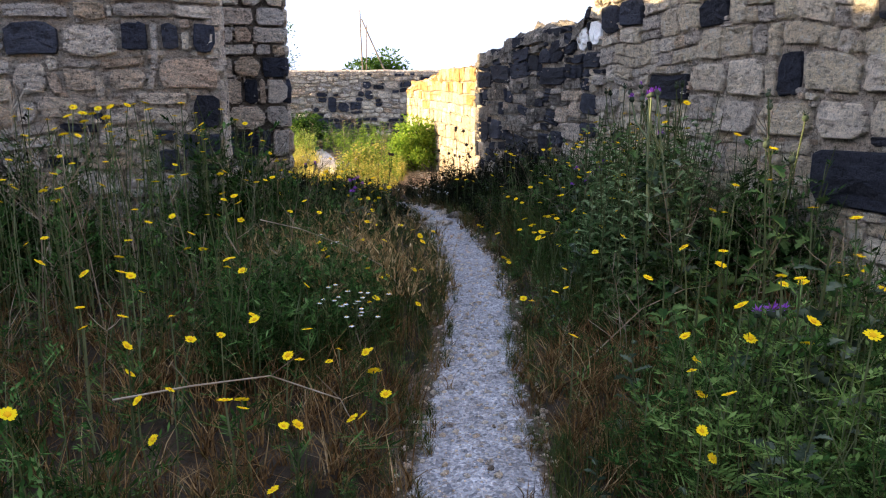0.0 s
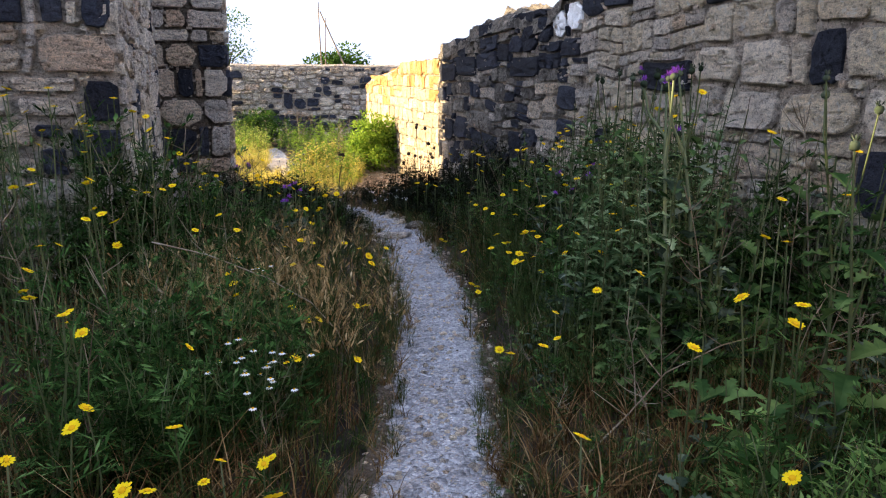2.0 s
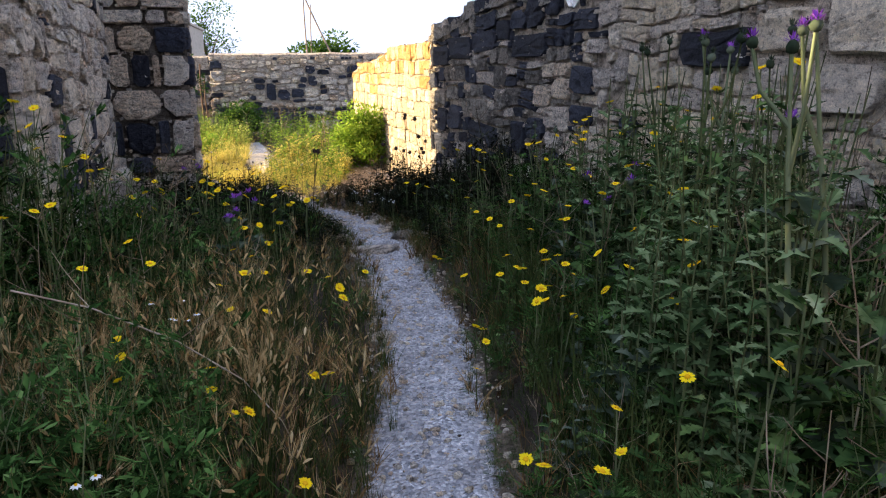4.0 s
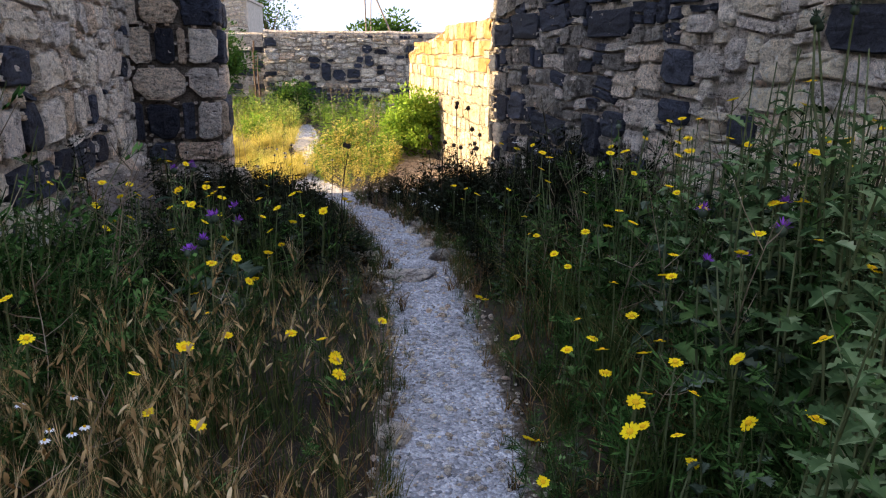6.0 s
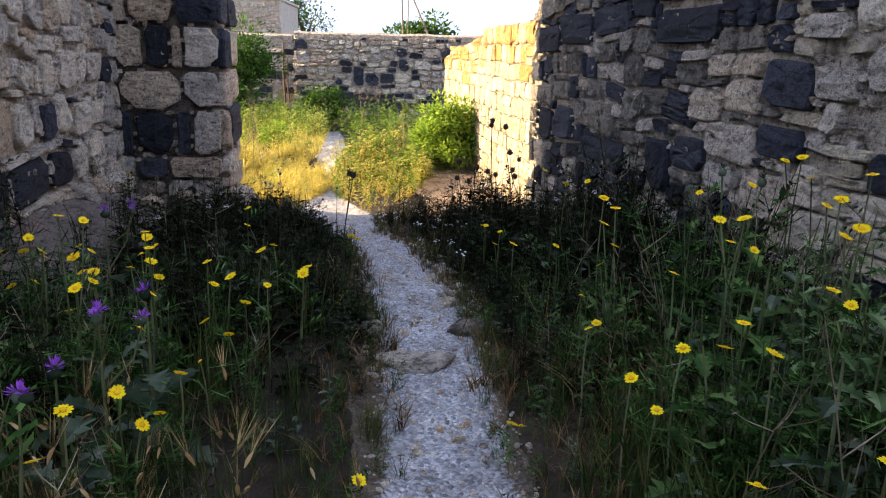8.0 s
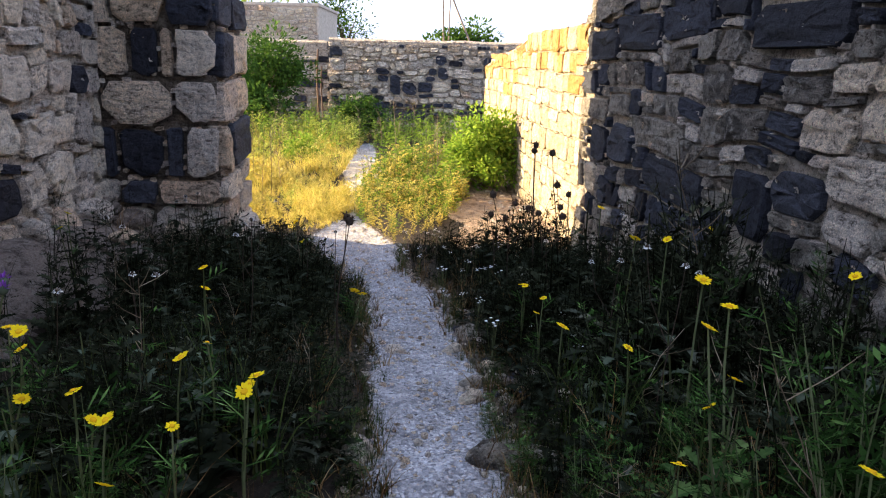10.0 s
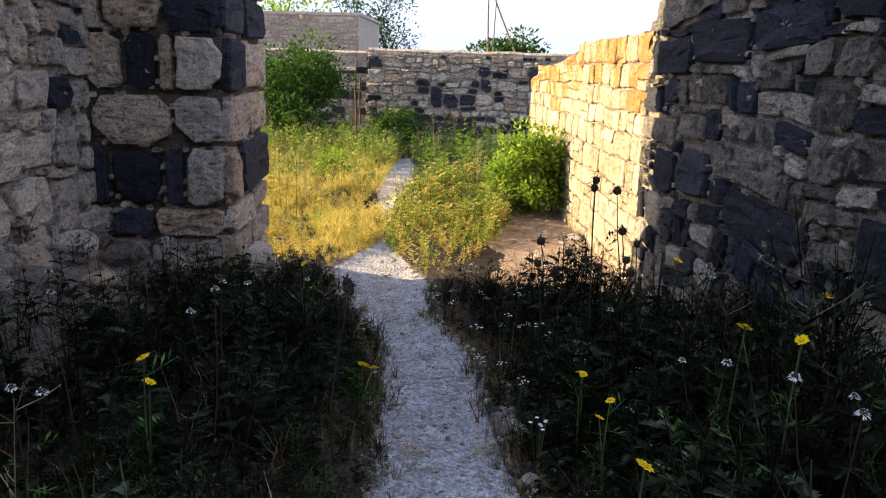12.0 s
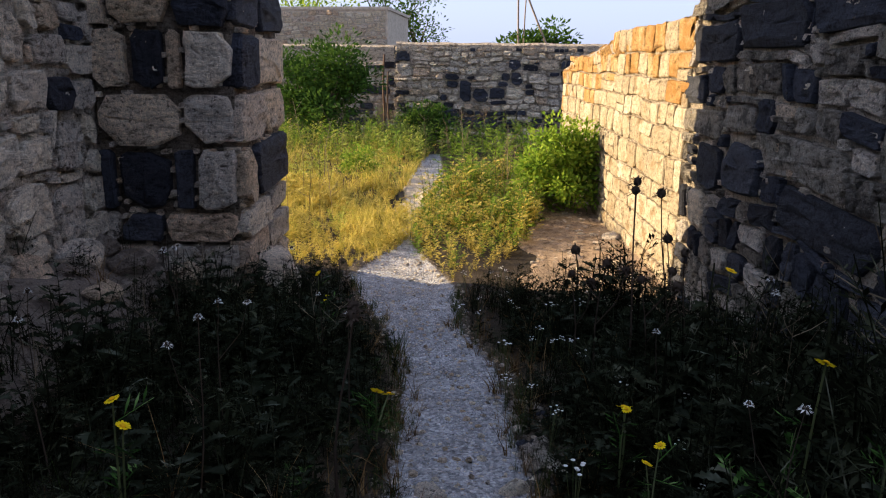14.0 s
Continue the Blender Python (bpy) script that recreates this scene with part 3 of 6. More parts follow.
SIDE_KNOWN = ("d 121 101 63 28; p 186 97 72 28; l 259 96 38 23; p 131 130 75 24; l 209 127 36 26; g 247 123 53 21; g 106 61 39 31; d 150 58 42 36; p 196 59 49 32",
              "l 251 59 37 34; p 292 58 38 32; d 102 29 56 27; d 162 27 43 25; d 213 24 58 32; d 278 22 69 30; g 130 0 60 19; d 200 -3 34 26; d 242 0 44 21",
              "p 351 89 31 35; d 344 56 34 30; p 381 59 33 35; p 393 95 48 33; l 442 95 32 24; p 476 93 41 28; d 519 90 36 26; g 557 89 17 24; l 469 123 32 32; g 505 121 43 23",
              "g 410 131 56 14; p 420 55 58 30; p 480 54 40 24; g 526 50 43 37; p 415 20 40 30; p 459 16 51 35; d 352 21 58 27; g 514 7 42 37; l 338 -6 60 27; g 401 -19 72 33")
FAR_KNOWN = ("d 0 127 40 28; g 0 88 45 36; d 175 26 35 59; d 214 28 43 37; d 259 37 40 29; d 304 108 35 27; d 343 109 40 18; d 313 72 30 33; p 300 38 45 29; l 216 141 27 24; p 155 133 24 22; l 339 150 36 18; l 358 76 51 29; l 385 113 51 28; p 73 53 19 30; l 43 129 55 23; l 47 90 52 22",
             "d 29 -17 45 23; d 128 -13 52 23; d 78 -15 47 26; l 192 97 30 26; g 227 94 36 26; g 267 102 34 26; d 0 -63 77 45; d 181 -47 100 39")
taken_r = known_stones(wall_right, face_right, RIGHT_KNOWN, 1, joint=0.008, proud=0.012)
taken_f = known_stones(wall_front, face_front, FRONT_KNOWN, 2)
taken_s = known_stones(wall_side, face_side, SIDE_KNOWN, 3)
taken_w = known_stones(wall_far, face_far, FAR_KNOWN, 4, joint=0.01)
LIT_S = r_s(14.85)


def lit_kind(s, z, rng):
    if rng.random() < 0.7 * smoothstep(0.9, 0.2, top_right(s) - z):
        return "o"
    return "a"


for s0_, s1_, deep, seed_ in ((r_s(0.5), r_s(9.6), 0.004, 11), (r_s(9.6), LIT_S, 0.01, 19)):
    masonry(wall_right, face_right, s0_, s1_, top_right, -1.0, seed_, (0.16, 0.3), (0.13, 0.4), right_kind, lambda s, z: 10.5 < s < 21.3 and z > 0.5 and z < 2.2, taken=taken_r, amp=0.1, split=0.35, proud=deep, joint=0.003 + 0.5 * deep, worn=0.5 + 30 * (deep - 0.004))
masonry(wall_right, face_right, LIT_S, r_s(22.3), lambda s: top_right(s) - 0.02, -1.12, 21, (0.2, 0.34), (0.18, 0.46), lit_kind, lambda s, z: s < LIT_S + 5 and z > -0.7, amp=0.035, split=0.1, proud=0.007, joint=0.004, calm=0.5, worn=0.35)
masonry(wall_front, face_front, 0.0, 8.0, top_left, -0.4, 12, (0.16, 0.28), (0.16, 0.42), mixed(0.08, 0.5), lambda s, z: s < 3 and z < 2.4, taken=taken_f, amp=0.1, split=0.3, proud=0.012, joint=0.008, worn=0.8)
masonry(wall_side, face_side, 0.0, 5.9, top_side, -0.8, 13, (0.18, 0.3), (0.18, 0.4), lambda s, z, r: mixed(0.05, 0.2, 0.7)(s, z, r) if s < 1.05 else mixed(0.06, 0.35, 0.5)(s, z, r), lambda s, z: 0.2 < z < 2.0, taken=taken_s, amp=0.09, split=0.25, proud=0.016, joint=0.01, worn=0.9)
coursed(wall_pier, face_pier, 2.98, ["34 l30 g40 l32", "31 l52 g50", "28 g18 l30 l54", "20 l52 g26 l24", "36 l15 l45 d42", "44 l27 d26 l12 p37", "40 l64 g38", "48 d12 d42 d17 g31", "25 g12 d33 l57", "30 l40 g62", "30 g50 l52"], 31)
coursed(wall_pier, face_pier_side, 2.98, ["34 l60 g55 l60", "31 l52 g70 l53", "28 g80 l95", "20 l52 g63 l60", "36 d80 d95", "44 d62 l113", "40 l95 l80", "48 l45 d130", "25 l90 g85", "30 l90 g85", "30 g75 l100"], 32)
masonry(wall_pier, face_pier, 0.0, 1.02, top_pillar, 2.98, 14, (0.24, 0.34), (0.25, 0.5), mixed(0.1, 0.4), lambda s, z: True, split=0.05)
masonry(wall_pier, face_pier_side, 0.0, 1.75, top_pillar, 2.98, 15, (0.24, 0.34), (0.3, 0.55), mixed(0.1, 0.4), lambda s, z: True, split=0.05)
masonry(wall_far, face_far, 0.0, 13.0, lambda s: 1.66, -1.0, 16, (0.13, 0.24), (0.16, 0.38), lambda s, z, r: mixed(0.75 if z < 0.1 else 0.18, 0.3, 0.3)(s, z, r), lambda s, z: s < 5.6 and z > 0.0, taken=taken_w, joint=0.016, amp=0.09, split=0.35, worn=0.85, proud=0.04)
masonry(wall_far, face_far_end, 0.0, 0.6, lambda s: 1.7, -1.0, 17, (0.16, 0.26), (0.2, 0.4), mixed(0.3, 0.45), None)
masonry(wall_back, face_back, 4.0, 10.6, lambda s: 1.22, -1.0, 18, (0.18, 0.26), (0.25, 0.45), mixed(0.55, 0.4), None)


# a second pass of smaller stones fills what the first left open
masonry(wall_right, face_right, r_s(4.2), LIT_S, lambda s: min(top_right(s), 2.9), 0.2, 71, (0.09, 0.16), (0.09, 0.26), right_kind, None, taken=taken_r, amp=0.06, split=0.0, proud=0.012, joint=0.006, record=False)
masonry(wall_front, face_front, 0.0, 3.2, lambda s: 2.5, 0.3, 72, (0.08, 0.15), (0.09, 0.26), mixed(0.03, 0.5), None, taken=taken_f, amp=0.06, split=0.0, proud=0.012, joint=0.006, record=False)
masonry(wall_side, face_side, 0.0, 5.9, lambda s: 2.1, -0.2, 73, (0.08, 0.15), (0.08, 0.24), mixed(0.05, 0.5), None, taken=taken_s, amp=0.06, split=0.0, proud=0.012, joint=0.006, record=False)
masonry(wall_far, face_far, 0.0, 6.0, lambda s: 1.66, -0.3, 74, (0.08, 0.13), (0.08, 0.2), mixed(0.1, 0.5), None, taken=taken_w, amp=0.05, split=0.0, proud=0.012, joint=0.006, record=False)


def pinning(owner, face, s0, s1, z0, z1, per_m2, seed, top, depth=0.0):
    """Small stones wedged into the joints; they show only between the blocks."""
    rng = random.Random(seed)
    for _ in range(int((s1 - s0) * (z1 - z0) * per_m2)):
        s, z, w, h = rng.uniform(s0, s1 - 0.1), rng.uniform(z0, z1), rng.uniform(0.03, 0.1), rng.uniform(0.02, 0.05)
        if z + h < top(s) - 0.05:
            lay(owner, face, s, s + w, z, z + h, rng.choice("llggp"), rng, depth + rng.uniform(-0.004, 0.006), 0.02, 0.002, False)


pinning(wall_right, face_right, r_s(4.0), LIT_S, 0.2, 3.0, 20, 61, top_right, 0.004)
pinning(wall_front, face_front, 0, 3.2, 0.3, 2.4, 20, 62, top_left, 0.004)
pinning(wall_side, face_side, 0, 5.85, -0.1, 2.0, 20, 63, top_left, 0.006)
pinning(wall_pier, face_pier, 0, 1.0, -0.4, 2.6, 60, 64, top_pillar, 0.0)
pinning(wall_pier, face_pier_side, 0, 1.7, -0.4, 2.6, 50, 65, top_pillar, 0.0)
pinning(wall_far, face_far, 0, 6.0, -0.3, 1.66, 40, 66, lambda s: 1.66, 0.004)


def wall_cap(s0, s1, material, label, lift=0.0, lump_size=1.0, wide=0.485):
    """A rounded, crumbling cap of mud and rubble along the wall's top."""
    rng = random.Random(5)
    n, ring = int((s1 - s0) * 22), 16
    V, T = [], []
    for i in range(n + 1):
        s = s0 + (s1 - s0) * i / n
        t = top_right(s) + lift
        for k in range(ring):
            a = math.pi * k / (ring - 1)
            lump = lump_size * (0.09 * noise.noise((s * 2.6, k * 0.5, 4.0)) + 0.06 * noise.noise((s * 8.0, k * 1.3, 8.0)) + rng.uniform(-0.014, 0.014))
            V.append(face_right.at(s, t - 0.24 + (0.26 + lump) * math.sin(a) ** 0.6, -0.45 + (wide + lump * 0.5) * math.cos(a)))
    for i in range(n):
        for k in range(ring - 1):
            a = i * ring + k
            T += [(a, a + 1, a + ring + 1), (a, a + ring + 1, a + ring)]
    ob = new("wall_cap", raw_mesh("wall_cap", V, T, [material]))
    ob.parent = wall_right
    return tagged(ob, label)


wall_cap(LIT_S + 0.02, r_s(22.35), OCHRE, "crumbling ochre mud cap on the wall", 0.0, 1.1, 0.455)
wall_cap(r_s(9.75), LIT_S + 0.02, BLACKENED, "dark rubble heaped along the wall's broken top", 0.03, 1.2)

# ---- plants: unit-height patterns, laid out over the ground ----


class Tri:
    """Triangles being gathered, each with a material's number."""

    def __init__(self):
        self.v, self.t, self.m = [], [], []

    def ribbon(self, pts, widths, side, m):
        n = len(self.v)
        for p, w in zip(pts, widths):
            self.v += [p - side * w / 2, p + side * w / 2]
        for i in range(len(pts) - 1):
            a = n + 2 * i
            self.t += [(a, a + 1, a + 3), (a, a + 3, a + 2)]
            self.m += [m, m]

    def leaflet(self, base, tip, side, w, m):
        n = len(self.v)
        mid = base * 0.45 + tip * 0.55
        self.v += [base, mid + side * w / 2, tip, mid - side * w / 2]
        self.t += [(n, n + 1, n + 2), (n, n + 2, n + 3)]
        self.m += [m, m]

    def rod(self, pts, radii, m, sides=3):
        n = len(self.v)
        for i, (p, r) in enumerate(zip(pts, radii)):
            d = pts[min(i + 1, len(pts) - 1)] - pts[max(i - 1, 0)]
            d = d / (np.linalg.norm(d) + 1e-9)
            a = np.cross(d, [0.3, 0.9, 0.2])
            a = a / (np.linalg.norm(a) + 1e-9)
            b = np.cross(d, a)
            for k in range(sides):
                q = 2 * math.pi * k / sides
                self.v.append(p + r * (math.cos(q) * a + math.sin(q) * b))
        for i in range(len(pts) - 1):
            for k in range(sides):
                a, b = n + i * sides + k, n + i * sides + (k + 1) % sides
                self.t += [(a, b, b + sides), (a, b + sides, a + sides)]
                self.m += [m, m]

    def fan(self, centre, rim, m):
        n = len(self.v)
        self.v += [centre, *rim]
        for k in range(len(rim)):
            self.t.append((n, n + 1 + k, n + 1 + (k + 1) % len(rim)))
            self.m.append(m)

    def arrays(self):
        return np.array(self.v, dtype=np.float32), np.array(self.t, dtype=np.int32), np.array(self.m, dtype=np.int32)

    def mesh(self, name, mats, smooth=False):
        v, t, m = self.arrays()
        return raw_mesh(name, v, t, mats, m, smooth)


def vec(x, y, z):
    return np.array([x, y, z], dtype=float)


def bent(rng, base, height, lean, n=5, curl=0.0):
    """A stem's line: from base, up and outwards."""
    a = rng.uniform(0, 6.28)
    d = vec(math.cos(a), math.sin(a), 0)
    ph = rng.uniform(0, 6.28)
    return [base + d * (lean * k * k + 0.02 * math.sin(ph + 5 * k)) * height + vec(0, 0, height * k * (1 - curl * k * k)) for k in np.linspace(0, 1, n)]


def along(pts, k):
    f = k * (len(pts) - 1)
    i = min(int(f), len(pts) - 2)
    return pts[i] + (pts[i + 1] - pts[i]) * (f - i)


def feather(tr, rng, base, way, length, m, pairs=3, wide=0.02):
    """A finely cut leaf."""
    up = vec(0, 0, 1)
    side = np.cross(way, up)
    side = side / (np.linalg.norm(side) + 1e-9)
    droop = rng.uniform(-0.1, 0.35)
    mid = [base + way * length * k - up * droop * length * k * k for k in (0, 1)]
    tr.ribbon(mid, [0.007, 0.003], side, m)
    for i in range(pairs):
        k = 0.25 + 0.7 * i / pairs
        p = along(mid, k)
        ln = length * (0.46 - 0.25 * abs(k - 0.5)) * rng.uniform(0.7, 1.2)
        for sg in (-1, 1):
            d = way * 0.6 + side * sg * 0.8 + up * rng.uniform(-0.2, 0.4)
            tr.leaflet(p, p + d * ln, np.cross(d, up) * 0.5 + way * 0.3, wide, m)


def weed(seed, m_leaf=0, stems=3, leaves=9, wide=0.04):
    rng = random.Random(seed)
    tr = Tri()
    for _ in range(stems):
        b = vec(rng.uniform(-0.08, 0.08), rng.uniform(-0.08, 0.08), 0)
        h = rng.uniform(0.7, 1.0)
        pts = bent(rng, b, h, rng.uniform(0.02, 0.28), 4)
        tr.rod(pts, [0.005, 0.0045, 0.0035, 0.002], 1)
        for i in range(leaves):
            k = 0.12 + 0.86 * i / leaves
            a = rng.uniform(0, 6.28)
            w = vec(math.cos(a), math.sin(a), rng.uniform(0.15, 0.9))
            feather(tr, rng, along(pts, k), w / np.linalg.norm(w), rng.uniform(0.12, 0.24) * (1.2 - 0.5 * k), m_leaf, wide=wide)
    return tr.arrays()


def tuft(seed, blades=20, spread=0.5, wide=0.012, m=0, heads=0, m_head=1):
    """A tuft of grass; heads are bristly ears."""
    rng = random.Random(seed)
    tr = Tri()
    for i in range(blades):
        b = vec(rng.gauss(0, 0.05), rng.gauss(0, 0.05), 0)
        h = rng.uniform(0.45, 1.0)
        pts = bent(rng, b, h, rng.uniform(0.05, spread), 4, rng.uniform(0, 0.25))
        a = rng.uniform(0, 3.14)
        tr.ribbon(pts, [wide, wide * 0.9, wide * 0.6, 0.0015], vec(math.cos(a), math.sin(a), 0), m)
        if i < heads:
            p, q = pts[-1], pts[-1] - pts[-2]
            q = q / np.linalg.norm(q)
            q = q + vec(q[0], q[1], -0.1) * 0.3
            ear = [p + q * 0.1 * k - vec(0, 0, 0.03 * k * k) for k in (0, 0.35, 0.7, 1)]
            tr.rod(ear, [0.003, 0.01, 0.009, 0.002], m_head)
            for _ in range(9):
                k = rng.uniform(0.1, 1)
                s0 = along(ear, k)
                d = q + vec(rng.uniform(-0.3, 0.3), rng.uniform(-0.3, 0.3), rng.uniform(-0.15, 0.25))
                tr.leaflet(s0, s0 + d * 0.17, vec(-d[1], d[0], 0.2), 0.004, m_head)
    return tr.arrays()


def lobed(tr, rng, base, way, length, width, m, lobes=5, droop=0.4):
    """A broad toothed leaf, folded along its rib."""
    up = vec(0, 0, 1)
    side = np.cross(way, up)
    side = side / (np.linalg.norm(side) + 1e-9)
    n = 2 * lobes + 1
    rib = [base + way * length * k - up * droop * length * k * k for k in np.linspace(0, 1, n)]
    for sg in (-1, 1):
        off = len(tr.v)
        for i, p in enumerate(rib):
            k = i / (n - 1)
            w = width * (math.sin(math.pi * min(1, 0.08 + 0.92 * k)) ** 0.7) * (1.0 if i % 2 else 0.5) * rng.uniform(0.8, 1.15)
            tr.v += [p, p + side * sg * w + up * w * rng.uniform(0.05, 0.4) + way * w * 0.25]
        for i in range(n - 1):
            a = off + 2 * i
            tr.t += [(a, a + 1, a + 3), (a, a + 3, a + 2)]
            tr.m += [m, m]


def broad_plant(seed, leaves=10, size=0.34, stem=0.012):
    rng = random.Random(seed)
    tr = Tri()
    pts = bent(rng, vec(0, 0, 0), 1.0, 0.08)
    tr.rod(pts, [stem, stem * 0.9, stem * 0.75, stem * 0.6, stem * 0.35], 1, 4)
    for i in range(leaves):
        k = 0.03 + 0.9 * (i / leaves) ** 1.2
        a = i * 2.4 + rng.uniform(-0.4, 0.4)
        w = vec(math.cos(a), math.sin(a), rng.uniform(0.2, 0.8))
        ln = size * (1.15 - 0.75 * k) * rng.uniform(0.8, 1.2)
        lobed(tr, rng, along(pts, k), w / np.linalg.norm(w), ln, ln * 0.3, 0, 5, rng.uniform(0.1, 0.6))
    return tr.arrays()


def dead_weed(seed):
    """A bare, branching dry stalk."""
    rng = random.Random(seed)
    tr = Tri()
    pts = bent(rng, vec(0, 0, 0), 1.0, rng.uniform(0.05, 0.3))
    tr.rod(pts, [0.005, 0.0045, 0.004, 0.003, 0.002], 0)
    for _ in range(9):
        p = along(pts, rng.uniform(0.25, 0.95))
        a = rng.uniform(0, 6.28)
        d = vec(math.cos(a), math.sin(a), rng.uniform(0.3, 1.2)) * rng.uniform(0.08, 0.22)
        tr.rod([p, p + d * 0.6, p + d + vec(0, 0, 0.02)], [0.003, 0.0025, 0.0015], 0)
        q = p + d
        for _ in range(4):
            e = vec(rng.uniform(-1, 1), rng.uniform(-1, 1), rng.uniform(0, 1)) * 0.03
            tr.leaflet(q, q + e, vec(-e[1], e[0], 0.01) * 8, 0.01, 0)
    return tr.arrays()


def spread_field(name, patterns, spots, mats, label, category, seed):
    """One mesh of many plants. spots: rows of x, y, height."""
    rng = np.random.default_rng(seed)
    Vs, Ts, Ms, n = [], [], [], 0
    pick = rng.integers(0, len(patterns), len(spots))
    for i, (v, t, m) in enumerate(patterns):
        sp = spots[pick == i]
        if not len(sp):
            continue
        a, k = rng.uniform(0, 6.28, len(sp)), sp[:, 2] * 1.0
        wide = k * rng.uniform(0.8, 1.15, len(sp)) * np.clip(0.75 / np.maximum(k, 0.05), 0.8, 1.5) ** 0.5
        c, s = np.cos(a)[:, None], np.sin(a)[:, None]
        x, y, z = v[:, 0][None], v[:, 1][None], v[:, 2][None]
        lx, ly = rng.normal(0, 0.07, (2, len(sp), 1))
        P = np.stack([sp[:, :1] + wide[:, None] * (c * x - s * y) + lx * z * k[:, None], sp[:, 1:2] + wide[:, None] * (s * x + c * y) + ly * z * k[:, None],
                      (land(sp[:, 0], sp[:, 1]) - 0.01)[:, None] + k[:, None] * z], -1)
        Vs.append(P.reshape(-1, 3))
        Ts.append((t[None] + (np.arange(len(sp)) * len(v))[:, None, None] + n).reshape(-1, 3))
        Ms.append(np.tile(m, len(sp)))
        n += len(sp) * len(v)
    ob = new(name, raw_mesh(name, np.concatenate(Vs), np.concatenate(Ts), mats, np.concatenate(Ms)))
    return tagged(ob, label, category, kind="stuff")


def plant_things(name, patterns, spots, mats, parts, label, category, group, seed):
    """Plants one could pick out: each a stem with its leaves."""
    rng = random.Random(seed)
    first = {}
    for i, (x, y, h) in enumerate(spots):
        m_ = Matrix.Translation((x, y, float(land(x, y)) - 0.01)) @ Matrix.Rotation(rng.uniform(0, 6.28), 4, "Z") @ Matrix.Scale(float(h), 4)
        k = i % len(patterns)
        if k in first:
            ob = copy_thing(first[k], Matrix.Identity(4))
        else:
            v, t, mi = patterns[k]
            made = []
            for j in (1, 0):
                tt = t[mi == j]
                used, inv = np.unique(tt.ravel(), return_inverse=True)
                made.append(raw_mesh(parts[1] if j == 0 else name, v[used], inv.reshape(-1, 3), [mats[j]]))
            ob = tagged(new(name, made[0]), label, category, group)
            new(parts[1], made[1]).parent = ob
            first[k] = ob
        ob.matrix_basis = m_


CAP_Y = [0, 2.5, 4, 5.5, 6.8, 8, 9, 10.5, 12, 13, 14.2]
CAP_LEFT = [0.6, 0.75, 1.0, 1.45, 1.25, 0.6, 0.52, 0.6, 0.66, 0.5, 0.3]
CAP_RIGHT = [0.8, 0.95, 1.2, 1.4, 1.3, 0.98, 0.92, 1.0, 0.88, 0.66, 0.3]


def canopy(x, y):
    """How high the weeds stand over the ground."""
    x, y = np.asarray(x, dtype=float), np.asarray(y, dtype=float)
    d = np.maximum(path_gap(x, y), 0)
    left = x < np.interp(y, PATH_Y, PATH_X)
    cap = np.where(left, np.interp(y, CAP_Y, CAP_LEFT), np.interp(y, CAP_Y, CAP_RIGHT))
    cap = np.where(~left & (y < 5.2) & (x > 1.75), np.minimum(cap, np.interp(x, [1.75, 2.2], [1.1, 0.6])), cap)
    slope = np.where(left, np.interp(y, [0, 6, 8, 10], [0.42, 0.5, 0.5, 0.7]), np.interp(y, [0, 5, 7], [0.6, 0.85, 0.9]))
    return np.minimum(cap, 0.16 + np.where(left & (y < 7.5), 0.3 * d + 0.13 * d * d, slope * d))


def right_x(y):
    return 2.69 - 0.2284 * (np.asarray(y, dtype=float) - 5.9)


def left_x(y):
    y = np.asarray(y, dtype=float)
    return np.where(y < 7.0, np.where(y < 4.9, -9.4, -2.05 - (7.0 - y) * 3.593), np.where(y < 12.7, -2.05 - (y - 7.0) * 0.2783, np.where(y < 14.9, -2.7 - 0.28 * (y - 13), -11)))


def sow(n, x0, x1, y0, y1, rng, gap=0.02, keep=None, wall=0.06):
    """Random spots on open ground: off the path, clear of the walls."""
    x, y = rng.uniform(x0, x1, n), rng.uniform(y0, y1, n)
    ok = (path_gap(x, y) > gap) & (x < right_x(y) - wall) & (x > left_x(y) + wall)
    ok &= np.hypot(np.maximum(np.abs(x - np.interp(y, PATH_Y, PATH_X)), 0), 0) > 0.16
    if keep is not None:
        ok &= keep(x, y)
    return x[ok], y[ok]


def patchy(x, y, scale, seed):
    return 0.5 + 0.5 * np.sin(x * scale + seed) * np.sin(y * scale * 1.13 + 2 * seed) + 0.25 * np.sin(2.7 * scale * x + y * scale)


def clump(a, b, cx, cy, rx, ry):
    return ((a - cx) / rx) ** 2 + ((b - cy) / ry) ** 2 < 1


rng0 = np.random.default_rng(7)


def lumps(x, y, scale, seed):
    """Smooth patches between 0 and 1."""
    r = np.random.default_rng(seed)
    f = np.zeros(len(x))
    for _ in range(7):
        a, k, p = r.uniform(0, 6.28), scale * r.uniform(0.6, 1.6), r.uniform(0, 6.28)
        f += np.sin(k * (np.cos(a) * x + np.sin(a) * y) + p)
    return np.clip(0.5 + f / 6.0, 0, 1)


def heights(x, y, lo, hi, rng):
    return canopy(x, y) * rng.uniform(lo, hi, len(x)) * (0.6 + 0.55 * lumps(x, y, 4.2, 5))


